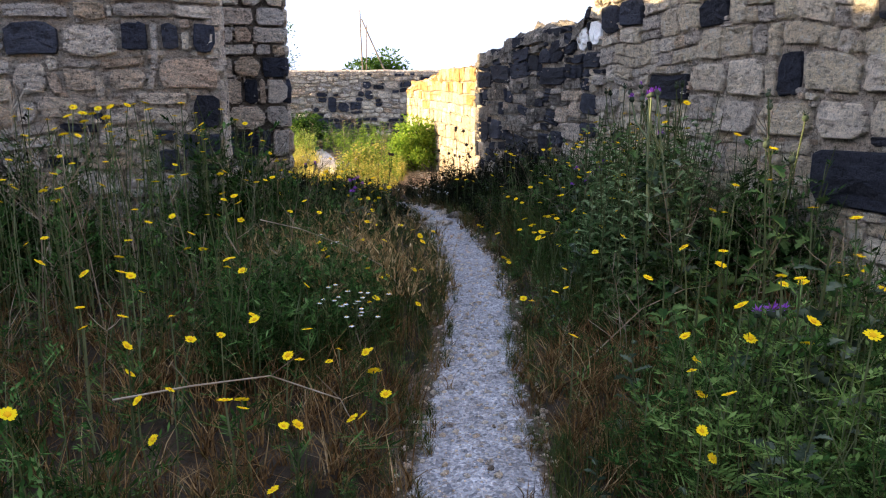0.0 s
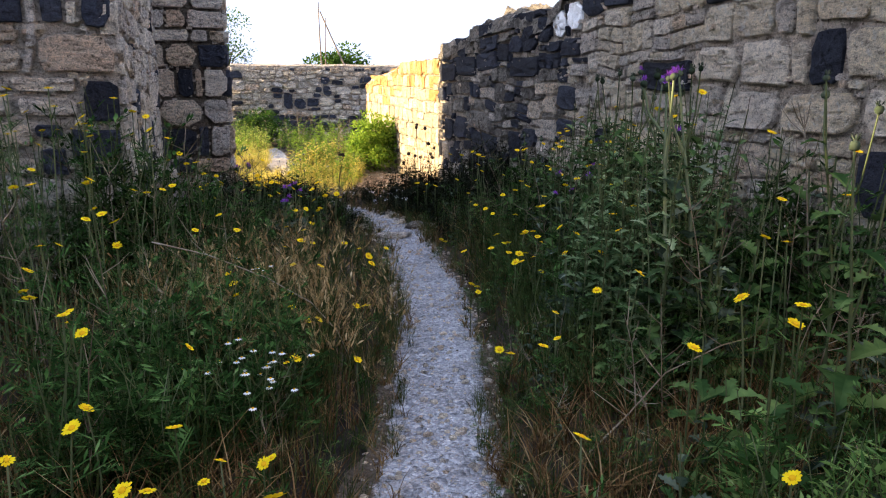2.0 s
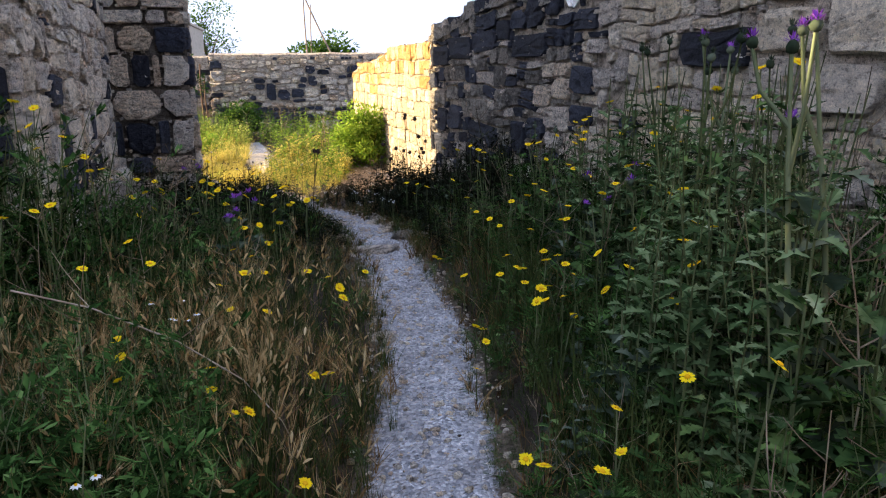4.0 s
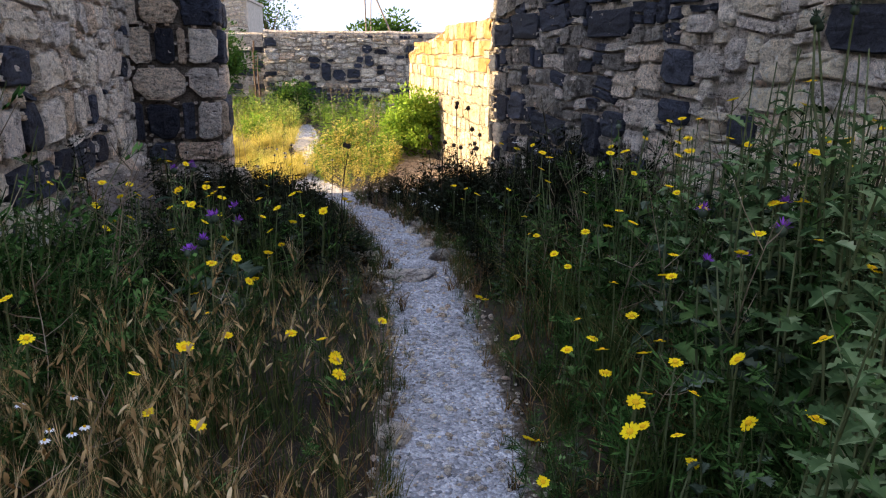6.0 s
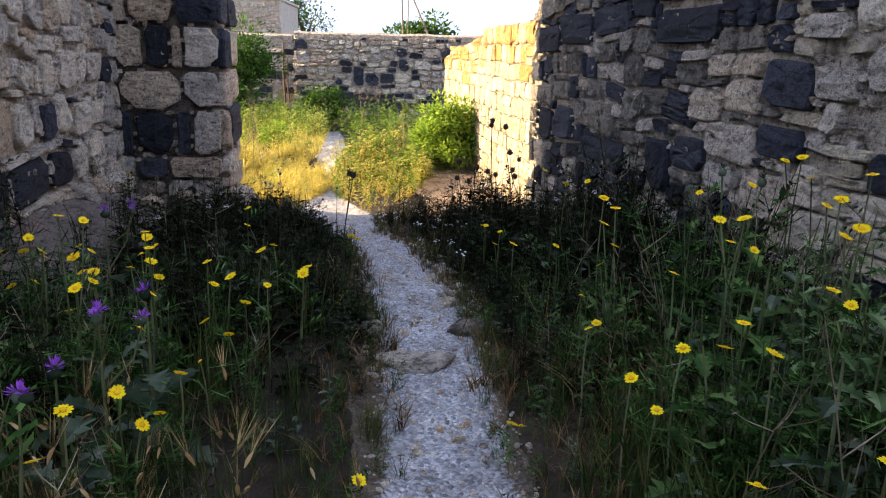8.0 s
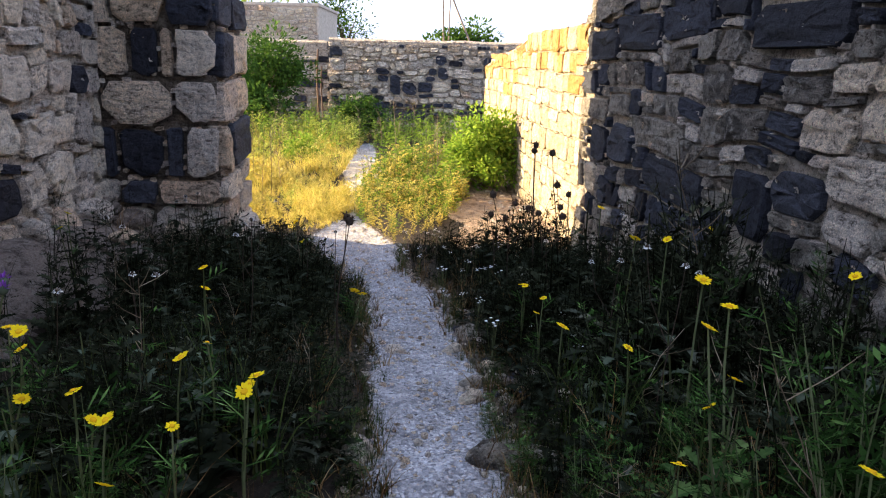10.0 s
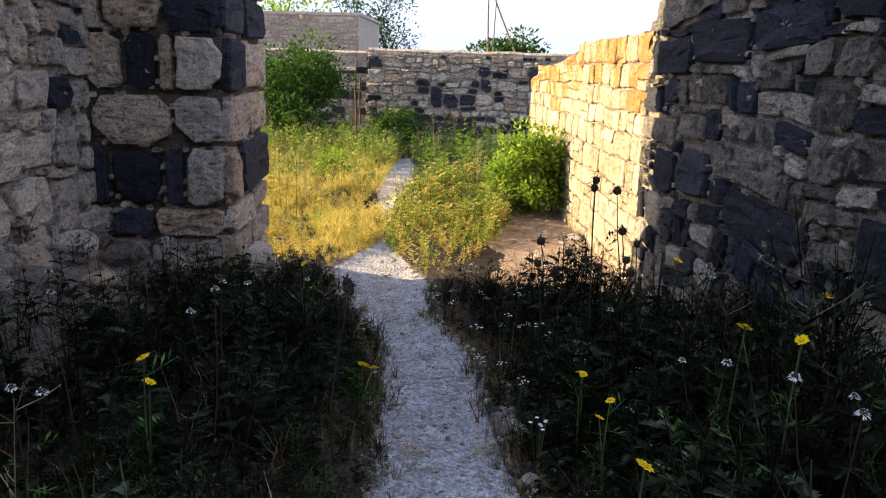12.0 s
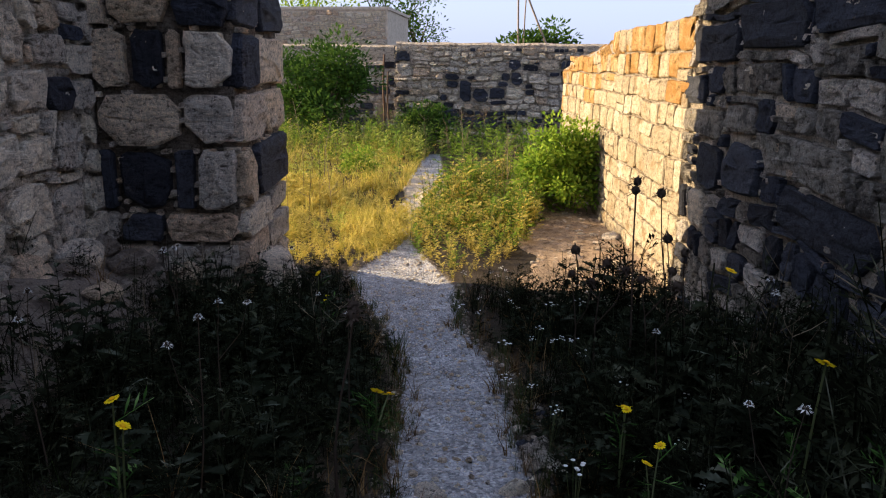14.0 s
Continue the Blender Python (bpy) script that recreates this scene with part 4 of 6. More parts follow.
def hollow(x, y):
    """Places where the green growth gives way to dead brown stuff or bare earth."""
    k = np.zeros(len(x))
    for cx, cy, rx, ry, v in ((-1.95, 4.0, 0.65, 1.3, 0.9), (-2.3, 5.0, 1.0, 0.95, 0.85), (1.95, 5.0, 0.4, 0.75, 0.85), (1.0, 3.5, 0.6, 0.85, 0.65), (-1.25, 2.9, 1.0, 0.65, 0.9), (-0.55, 3.3, 0.35, 0.5, 0.5)):
        k = np.maximum(k, v * clump(x, y, cx, cy, rx, ry))
    return np.maximum(k, smoothstep(0.05, 0.16, bank(x, y)) * 0.93)


def growing(x, y, rng):
    return rng.uniform(0, 1, len(x)) > hollow(x, y)


WEEDS = [weed(s) for s in range(8)]
WEEDS_FINE = [weed(50 + s, stems=3, leaves=8, wide=0.028) for s in range(5)]
# feathery weeds, both sides of the path
x, y = sow(7600, -5.6, 3.9, 1.0, 14.3, rng0, 0.1)
keep = ((y > 8.2) & (y < 13.4) & (rng0.uniform(0, 1, len(x)) < 0.5)) | (rng0.uniform(0, 1, len(x)) < np.clip(0.25 + canopy(x, y) * 0.9, 0, 1) * np.clip(0.15 + 1.3 * lumps(x, y, 3.3, 8), 0, 1)) & ~((x < 0) & (x > -1.6) & (y > 4.6) & (y < 7.4) & (rng0.uniform(0, 1, len(x)) < 0.5))
keep &= growing(x, y, rng0)
x, y = x[keep], y[keep]
hw_ = heights(x, y, 0.4, 1.1, rng0)
gx, gy = sow(170, -1.5, -0.35, 3.6, 5.3, rng0, 0.1, lambda a, b: clump(a, b, -0.92, 4.4, 0.5, 0.75))
x, y, hw_ = np.append(x, gx), np.append(y, gy), np.append(hw_, rng0.uniform(0.4, 0.7, len(gx)))
# past this line the weeds take the leaf colour with shade painted in
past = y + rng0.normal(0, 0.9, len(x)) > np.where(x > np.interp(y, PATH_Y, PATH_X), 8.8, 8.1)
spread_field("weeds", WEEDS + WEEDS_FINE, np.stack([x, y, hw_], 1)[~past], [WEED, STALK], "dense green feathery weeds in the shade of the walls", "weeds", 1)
spread_field("withered_weeds", WEEDS + WEEDS_FINE, np.stack([x, y, hw_], 1)[past], [SHADE_WEED, SHADE_WEED], "weeds before the gate, shade put into their dark leaf colour", "weeds", 16)
# grey-green thistle leaves, mostly on the far side
BROADS = [broad_plant(s, 12, 0.27) for s in range(6)]
x, y = sow(950, -2.8, 3.6, 2.0, 13.8, rng0, 0.22, lambda a, b: ((a > 0.2) | (b > 7.5)) & growing(a, b, rng0))
ht_ = heights(x, y, 0.5, 0.95, rng0)
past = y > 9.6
sp_ = np.stack([x, y, ht_], 1)
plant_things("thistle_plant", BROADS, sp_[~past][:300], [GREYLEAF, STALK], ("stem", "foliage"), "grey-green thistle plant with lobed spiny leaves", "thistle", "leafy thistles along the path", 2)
# same thistles, recoloured near black for the shade at the gate
plant_things("withered_thistle", BROADS, sp_[past][:260], [SHADE_WEED, SHADE_WEED], ("stem", "foliage"), "thistle plant before the gate, shade put into its dark colour", "thistle", "withered thistles before the gate", 19)
# lobed leaves whose dark colour carries painted shade
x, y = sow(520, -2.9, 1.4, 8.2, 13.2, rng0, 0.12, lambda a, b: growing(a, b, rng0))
spread_field("dusky_leafy_weeds", [broad_plant(130 + s, 13, 0.3, 0.008) for s in range(5)], np.stack([x, y, np.clip(heights(x, y, 0.5, 0.95, rng0), 0.12, 0.6)], 1), [SHADE_LEAF, SHADE_WEED], "bluish-green lobed leaves crowding the path before the gate, darkened for shade", "weeds", 26)
# a tall stand of silvery thistles against the wall
x, y = sow(360, 0.85, 2.3, 4.2, 8.0, rng0, 0.28, lambda a, b: clump(a, b, 1.28, 4.95, 0.36, 0.62) | clump(a, b, 1.72, 6.25, 0.5, 0.85) | clump(a, b, 1.6, 7.4, 0.4, 0.6))
plant_things("silver_thistle", [broad_plant(90 + s, 26, 0.125, 0.005) for s in range(6)], np.stack([x, y, rng0.uniform(0.75, 1.32, len(x)) * np.where(clump(x, y, 1.72, 6.25, 0.5, 0.85), 1.14, 1) * np.where(y > 6.9, 0.85, 1) * np.clip(0.55 + 0.6 * path_gap(x, y), 0, 1)], 1), [SILVER, STALK], ("stem", "foliage"), "tall silvery green thistle with small lobed leaves", "thistle", "tall thistles against the wall", 23)
x, y = sow(360, -2.0, 3.0, 3.0, 9.0, rng0, 0.2, lambda a, b: (a > 0.3) & growing(a, b, rng0))
fresh = np.array([[1.12, 4.3, 0.5], [1.25, 4.45, 0.58], [1.02, 4.55, 0.46], [1.2, 4.2, 0.42], [1.0, 4.35, 0.36]])
plant_things("broad_leaved_weed", [broad_plant(20 + s, 11, 0.36) for s in range(4)], np.concatenate([np.stack([x, y, heights(x, y, 0.45, 0.9, rng0)], 1), fresh]), [BROAD, STALK], ("stem", "foliage"), "fresh green weed with broad toothed leaves", "weed", "broad-leaved weeds", 3)
x, y = sow(150, 0.7, 2.1, 1.7, 3.5, rng0, 0.25, lambda a, b: clump(a, b, 1.35, 2.6, 0.5, 0.7))
spread_field("fresh_weeds", WEEDS + WEEDS_FINE, np.stack([x, y, rng0.uniform(0.35, 0.8, len(x)) * np.clip(0.4 + 0.7 * path_gap(x, y), 0, 1)], 1), [FRESH, STALK], "bright fresh green feathery weeds at the start of the path", "weeds", 28)
# grass
x, y = sow(7600, -5.6, 3.9, 0.2, 14.3, rng0, -0.02)
d = path_gap(x, y)
keep = (rng0.uniform(0, 1, len(x)) < np.where(d < 0.7, 1.0, 0.4)) & growing(x, y, rng0)
x, y = x[keep], y[keep]
hg_ = np.minimum(heights(x, y, 0.6, 1.2, rng0), 0.5) + 0.03
# grass beyond here is the same tufts, coloured near black as painted shade
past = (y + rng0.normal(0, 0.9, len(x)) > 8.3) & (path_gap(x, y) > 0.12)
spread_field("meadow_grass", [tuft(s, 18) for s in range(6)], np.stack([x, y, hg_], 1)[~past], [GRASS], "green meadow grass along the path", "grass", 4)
spread_field("withered_grass", [tuft(s, 18) for s in range(6)], np.stack([x, y, hg_ * 0.8], 1)[past & (rng0.uniform(0, 1, len(x)) < 0.4)], [SHADE_WEED], "grass before the gate, shade put into its dark colour", "grass", 17)
x, y = sow(5200, -5.0, 3.9, 0.2, 14.2, rng0, 0.0)
d = path_gap(x, y)
keep = (rng0.uniform(0, 1, len(x)) < np.where(d < 0.9, 0.95, np.where(y < 4.2, 0.6, 0.25))) & ((patchy(x, y, 1.4, 1.0) > 0.25) | (y < 4.2))
keep &= (y < np.where(x < 0, 6.6, 9)) | (path_gap(x, y) < 0.15) | (rng0.uniform(0, 1, len(x)) < 0.1)
x, y = x[keep], y[keep]
spread_field("dry_grass", [tuft(40 + s, 14, 0.9, 0.011) for s in range(5)], np.stack([x, y, np.minimum(heights(x, y, 0.5, 0.9, rng0), 0.38) + 0.04], 1), [STRAW], "dry brown grass among the weeds", "grass", 5)
x, y = sow(2300, -3.0, 2.6, 1.0, 5.6, rng0, 0.0, lambda a, b: rng0.uniform(0, 1, len(a)) < (0.2 + 0.8 * (hollow(a, b) > 0)) * np.where(a < -0.9, 0.45, 1.0))
spread_field("trodden_straw", [tuft(240 + s, 14, 1.1, 0.02) for s in range(5)], np.stack([x, y, rng0.uniform(0.1, 0.34, len(x))], 1), [STRAW], "matted brown straw beside the path", "grass", 20)
# low tufts and leaves close along the path's edges
x, y = sow(2400, -2.6, 1.4, 1.0, 12.5, rng0, -0.01, lambda a, b: path_gap(a, b) < 0.32)
he_ = rng0.uniform(0.07, 0.2, len(x))
spread_field("edge_weeds", WEEDS_FINE, np.stack([x, y, he_ * 1.3], 1)[::4], [WEED, STALK], "low green weeds creeping along the path's edges", "weeds", 21)
spread_field("edge_grass", [tuft(260 + s, 12, 0.8) for s in range(5)], np.stack([x, y, he_], 1)[1::2], [GRASS], "short green grass along the path's edges", "grass", 22)
x, y = sow(2600, -2.6, 1.4, 1.0, 13.2, rng0, -0.05, lambda a, b: path_gap(a, b) < 0.36)
spread_field("edge_straw", [tuft(280 + s, 10, 1.0, 0.024) for s in range(5)], np.stack([x, y, rng0.uniform(0.06, 0.2, len(x))], 1), [STRAW], "short dry straw spilling over the path's edges", "grass", 25)
# low filler plants, near black to paint shade along the path
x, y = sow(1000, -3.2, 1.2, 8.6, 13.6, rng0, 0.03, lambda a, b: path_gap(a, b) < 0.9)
spread_field("withered_undergrowth", WEEDS_FINE, np.stack([x, y, rng0.uniform(0.16, 0.36, len(x)) * np.clip(0.5 + path_gap(x, y), 0, 1)], 1)[::2], [SHADE_WEED, SHADE_WEED], "low growth along the path, darkened in colour for shade", "weeds", 24)
# wild barley
x, y = sow(760, -2.3, 0.2, 4.3, 7.3, rng0, 0.05, lambda a, b: (a < 0.1) & (a > -1.5) & (rng0.uniform(0, 1, len(a)) < np.interp(b, [4.3, 5.0, 6.2, 7.3], [0.5, 1, 0.6, 0.06]) * (0.3 + lumps(a, b, 3.0, 12))))
spread_field("wild_barley", [tuft(60 + s, 9, 0.26, 0.009, 0, 6, 1) for s in range(6)], np.stack([x, y, 0.28 + 0.3 * rng0.uniform(0, 1, len(x)) * np.clip(path_gap(x, y) + 0.5, 0, 1)], 1), [GRASS, EAR], "ripening wild barley with bristly ears", "grass", 6)
# litter lying on the earth
x, y = sow(3600, -5.0, 3.8, 0.2, 14.0, rng0, -0.03)
spread_field("straw_litter", [tuft(80 + s, 5, 3.2, 0.006) for s in range(5)], np.stack([x, y, np.full(len(x), 0.1)], 1), [TWIG], "dead straw lying on the ground", "litter", 7)
# dead stalks
x, y = sow(560, -4.5, 3.5, 3.0, 13.8, rng0, 0.2, lambda a, b: (bank(a, b) < 0.1) & ((b < 9) | (rng0.uniform(0, 1, len(a)) < 0.35)))
spread_field("dead_stalks", [dead_weed(s) for s in range(6)], np.stack([x, y, heights(x, y, 0.75, 1.12, rng0)], 1), [TWIG], "dry grey branching stalks standing among the weeds", "weeds", 8)
# small white flowers by the bend
TINY = Tri()
for i in range(7):
    p = vec(math.cos(i * 2.4) * 0.12 * (i / 7), math.sin(i * 2.4) * 0.12 * (i / 7), 0.8 + 0.03 * (i % 4))
    TINY.rod([vec(0, 0, 0), p * 0.5 + vec(0, 0, 0.02), p], [0.004, 0.003, 0.003], 1)
    TINY.fan(p + vec(0, 0, 0.012), [p + vec(math.cos(q) * 0.02, math.sin(q) * 0.02, 0) for q in np.linspace(0, 5.6, 8)], 0)
x, y = sow(110, -1.6, 0.6, 10.2, 14.6, rng0, 0.0, lambda a, b: (a > np.interp(b, PATH_Y, PATH_X)))
spread_field("white_chamomile", [TINY.arrays()], np.stack([x, y, 0.14 + 0.22 * rng0.uniform(0, 1, len(x))], 1), [WHITE, STALK], "tiny white flowers at the bend of the path", "flowers", 9)

# sunlit yard beyond the gate
GOLDS = [tuft(100 + s, 18, 0.8, 0.02, 0, 1, 0) for s in range(6)]


def yard(n, x0, x1, y0, y1, keep):
    a, b = rng0.uniform(x0, x1, n), rng0.uniform(y0, y1, n)
    ok = (path_gap(a, b) > np.where(b > 15.2, -0.01, 0.06)) & ~clump(a, b, -2.98, 19.4, 0.34, 1.7) & (a < right_x(b) - 0.1) & ((b > 15.0) | (a > left_x(b) + 0.1)) & keep(a, b)
    return a[ok], b[ok]


x, y = yard(3900, -8.0, -2.0, 14.75, 26.0, lambda a, b: (a < np.interp(b, PATH_Y, PATH_X)) & (rng0.uniform(0, 1, len(a)) < np.interp(b, [15, 18.5, 20, 24], [1, 1, 0.5, 0.3])))
hh = np.interp(y, [14.9, 16, 19, 22, 26], [0.17, 0.27, 0.34, 0.38, 0.4]) * (0.55 + 0.75 * lumps(x, y, 3.6, 31))
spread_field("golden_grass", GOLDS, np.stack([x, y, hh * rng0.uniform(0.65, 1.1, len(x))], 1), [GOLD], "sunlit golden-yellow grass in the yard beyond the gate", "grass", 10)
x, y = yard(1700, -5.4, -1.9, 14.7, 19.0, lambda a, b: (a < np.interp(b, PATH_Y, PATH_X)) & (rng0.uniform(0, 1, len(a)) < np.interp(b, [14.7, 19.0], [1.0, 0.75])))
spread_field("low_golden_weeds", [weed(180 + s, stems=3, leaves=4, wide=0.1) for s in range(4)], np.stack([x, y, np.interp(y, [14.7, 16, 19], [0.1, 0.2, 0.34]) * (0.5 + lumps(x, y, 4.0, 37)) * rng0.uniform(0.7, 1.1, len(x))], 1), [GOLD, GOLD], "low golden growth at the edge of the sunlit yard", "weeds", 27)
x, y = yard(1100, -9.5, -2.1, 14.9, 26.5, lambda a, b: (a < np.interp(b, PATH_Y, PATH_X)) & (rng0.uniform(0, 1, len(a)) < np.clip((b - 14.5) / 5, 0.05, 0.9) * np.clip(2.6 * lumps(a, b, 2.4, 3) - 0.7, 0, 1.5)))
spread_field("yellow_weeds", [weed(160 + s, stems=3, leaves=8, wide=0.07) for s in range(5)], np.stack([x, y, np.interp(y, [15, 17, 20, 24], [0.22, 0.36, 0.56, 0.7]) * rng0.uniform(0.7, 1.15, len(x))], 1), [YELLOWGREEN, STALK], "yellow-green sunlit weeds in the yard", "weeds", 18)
x, y = yard(1500, -3.2, 0.2, 14.6, 21.5, lambda a, b: (a > np.interp(b, PATH_Y, PATH_X)) & clump(a, b, -1.75, 17.2, 0.85, 3.0))
hh = np.interp(y, [14.6, 15.5, 17, 19, 21], [0.16, 0.32, 0.58, 0.85, 0.85]) * (0.6 + 0.6 * lumps(x, y, 3.4, 33))
pick = rng0.uniform(0, 1, len(x)) < np.clip(0.95 - (y - 15) * 0.17, 0.3, 0.9)
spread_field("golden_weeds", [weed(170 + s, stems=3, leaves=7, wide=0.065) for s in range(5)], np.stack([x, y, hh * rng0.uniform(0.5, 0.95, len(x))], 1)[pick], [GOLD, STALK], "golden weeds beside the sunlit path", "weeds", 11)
# same weeds in the raised colour that carries painted sunlight
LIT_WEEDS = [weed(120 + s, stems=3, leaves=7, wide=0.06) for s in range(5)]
spread_field("sunlit_weeds", LIT_WEEDS, np.stack([x, y, hh * rng0.uniform(0.6, 1.1, len(x))], 1)[~pick], [LIT, STALK], "green sunlit weeds beside the path, sunlight partly in their colour", "weeds", 12)
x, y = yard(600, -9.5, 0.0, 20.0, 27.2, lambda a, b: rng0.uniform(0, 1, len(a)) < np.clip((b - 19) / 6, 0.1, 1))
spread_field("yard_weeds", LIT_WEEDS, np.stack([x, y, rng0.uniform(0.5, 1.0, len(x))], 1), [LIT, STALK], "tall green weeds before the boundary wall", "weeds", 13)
x, y = yard(150, -9.5, -0.3, 16.5, 26.5, lambda a, b: (a < -2.6) | clump(a, b, -1.75, 17.8, 0.8, 3.0))
spread_field("dry_umbels", [dead_weed(30 + s) for s in range(5)], np.stack([x, y, rng0.uniform(0.6, 1.25, len(x))], 1), [TWIG], "tall dry flower stalks in the sunlit yard", "weeds", 14)
# thin growth out of the clip's main views, behind and beyond
x, y = rng0.uniform(-9, 4.5, 700), rng0.uniform(-7, 0.2, 700)
keep = (path_gap(x, y) > 0.1) & (x < right_x(y) - 0.1)
x, y = x[keep], y[keep]
spread_field("rough_grass", [tuft(140 + s, 16) for s in range(4)], np.stack([x, y, rng0.uniform(0.2, 0.5, len(x))], 1), [GRASS], "rough grass along the start of the path", "grass", 15)

# ---- flowering plants, one by one ----


def flower_meshes(seed, r=0.023):
    rng = random.Random(seed)
    pet, disc = Tri(), Tri()
    n = rng.randint(12, 15)
    cup = rng.uniform(-0.1, 0.35)
    for k in range(n):
        a = 2 * math.pi * k / n + rng.uniform(-0.1, 0.1)
        d, s = vec(math.cos(a), math.sin(a), 0), vec(-math.sin(a), math.cos(a), 0)
        ln = r * rng.uniform(0.85, 1.1)
        o = len(pet.v)
        pet.v += [d * r * 0.25, d * ln * 0.65 + s * r * 0.21 + vec(0, 0, cup * r * 0.5), d * ln + s * r * 0.1 + vec(0, 0, cup * r * 0.7), d * ln - s * r * 0.1 + vec(0, 0, cup * r * 0.7), d * ln * 0.65 - s * r * 0.21 + vec(0, 0, cup * r * 0.5)]
        pet.t += [(o, o + 1, o + 2), (o, o + 2, o + 3), (o, o + 3, o + 4)]
        pet.m += [0, 0, 0]
    rim = [vec(math.cos(q) * r * 0.4, math.sin(q) * r * 0.4, 0.001) for q in np.linspace(0, 5.5, 8)]
    mid = [p * 0.7 + vec(0, 0, r * 0.2) for p in rim]
    disc.fan(vec(0, 0, r * 0.28), mid, 0)
    o = len(disc.v)
    disc.v += rim + mid
    for k in range(8):
        disc.t += [(o + k, o + (k + 1) % 8, o + 8 + (k + 1) % 8), (o + k, o + 8 + (k + 1) % 8, o + 8 + k)]
        disc.m += [0, 0]
    return pet.mesh("flower_head", [YELLOW]), disc.mesh("flower_disc", [DISC], True)


FLOWERS = [flower_meshes(s) for s in range(6)]


def daisy(seed, height, heads):
    """A crown daisy: leafy stems, each with a yellow head."""
    rng = random.Random(seed)
    tr, tops = Tri(), []
    for i in range(heads):
        pts = bent(rng, vec(0, 0, 0), height * (1 if i == 0 else rng.uniform(0.72, 1.0)), 0.02 if i == 0 else rng.uniform(0.1, 0.3) / max(height, 0.4) * 0.4)
        tr.rod(pts, [0.005, 0.0045, 0.004, 0.0035, 0.003], 1)
        tops.append(pts[-1])
        for j in range(int(3 + 6 * height)):
            a = rng.uniform(0, 6.28)
            w = vec(math.cos(a), math.sin(a), rng.uniform(0.2, 0.9))
            feather(tr, rng, along(pts, rng.uniform(0.1, 0.9)), w / np.linalg.norm(w), rng.uniform(0.07, 0.14), 0, wide=0.014)
    ob = new("crown_daisy", tr.mesh("crown_daisy", [WEED, STALK]))
    for p in tops:
        pm, dm = FLOWERS[rng.randrange(len(FLOWERS))]
        h = new("flower_head", pm)
        h.parent = ob
        h.matrix_basis = pose(*p, rng.uniform(-40, 25), rng.uniform(-30, 30), rng.uniform(0, 360)) @ Matrix.Scale(rng.uniform(0.85, 1.15), 4)
        c = new("flower_disc", dm)
        c.parent = h
    return tagged(ob, "yellow crown daisy with feathery green leaves", "flower", "crown daisies along the path")


STEMS = [0.22, 0.35, 0.5, 0.68, 0.88, 1.15]
first_daisies = {}
DAISIES = (
    "-1.79 3.14 0.76; -1.29 2.05 0.57; -1.24 2.73 0.55; -1.46 3.35 0.65; -1.59 3.23 0.7; -1.33 2.93 0.6; -1.47 2.86 0.65; -1.49 4.3 0.7;"
    "-1.18 3.97 0.58; -0.47 5.8 0.35; -0.38 4.89 0.32; -0.21 5.38 0.26; -0.16 4.64 0.24; -0.92 3.48 0.47; -1.02 2.33 0.48; -1.19 3.09 0.55;"
    "-0.97 3.07 0.48; -0.53 2.1 0.3; -0.33 3.3 0.26; -0.7 3.1 0.39; -0.67 3.51 0.39; -0.26 3.13 0.23; -0.64 7.24 0.47; -1.05 7.44 0.65;"
    "-0.64 6.17 0.42; -1.17 5.61 0.6; -1.65 3.86 0.74; -1.96 3.52 0.8; -0.98 2.5 0.46; 1.72 3.36 0.99; 1.35 3.46 0.76; 0.54 4.7 0.24;"
    "0.7 4.38 0.34; 0.94 2.31 0.51; 1.39 2.77 0.79; 1.3 2.48 0.73; 1.5 4.07 0.86; 1.54 3.93 0.88; 0.52 6.2 0.19; 0.81 6.41 0.4;"
    "0.88 7.49 0.56; 2.04 5.26 1.23; 0.83 2.18 0.44; 0.93 2.6 0.5; 0.94 6.19 0.5; 1.37 2.23 0.77; -0.73 7.69 0.49; -0.71 5.95 0.44;"
    "-1 5.9 0.54; -1.14 6.06 0.6; -0.21 6.6 0.27; -0.54 5.11 0.37; -0.89 5.14 0.49; -0.83 4.99 0.47; -0.77 4.84 0.45; 0.9 6.8 0.52;"
    "0.93 5.77 0.49; 0.8 5.94 0.4; 0.76 5.81 0.38; 0.85 5.66 0.43; 0.54 5.88 0.21; 0.47 5.65 0.17; 1.05 5.79 0.58; 0.66 8.33 0.47;"
    "0.78 7.31 0.46; 0.53 7.03 0.24; 1.05 7.4 0.68; 1.41 6.13 0.84; 1.1 4.98 0.59; 1.06 6.54 0.6; -0.72 7.06 0.49; -0.66 6.47 0.44;"
    "-0.29 6.73 0.29; -0.1 7.29 0.22; -0.93 7.66 0.59; -0.78 6.9 0.51; -0.39 6.6 0.34; 1.05 7.2 0.67; 1.1 6.66 0.66; 0.77 6.75 0.4;"
    "0.66 8.04 0.44; 0.74 7.52 0.45; 1.36 7.49 0.94; 1.21 7.3 0.8; 1.24 6.9 0.79; 0.95 7.98 0.66; 0.38 7.79 0.19; 1.12 7.88 0.8;"
    "-0.8 8.75 0.49; -0.83 8.57 0.51; -0.64 8.62 0.4; 0.31 10.19 0.44; 0.83 9.86 0.81; 1.34 11.28 0.7; -0.84 10.8 0.26;"
    "-1.25 9.65 0.54; 0.2 10.48 0.43; 0.39 9.62 0.42")
daisy_spots = [tuple(float(v) for v in w.split()) for w in DAISIES.split(";")]
rng1 = np.random.default_rng(21)
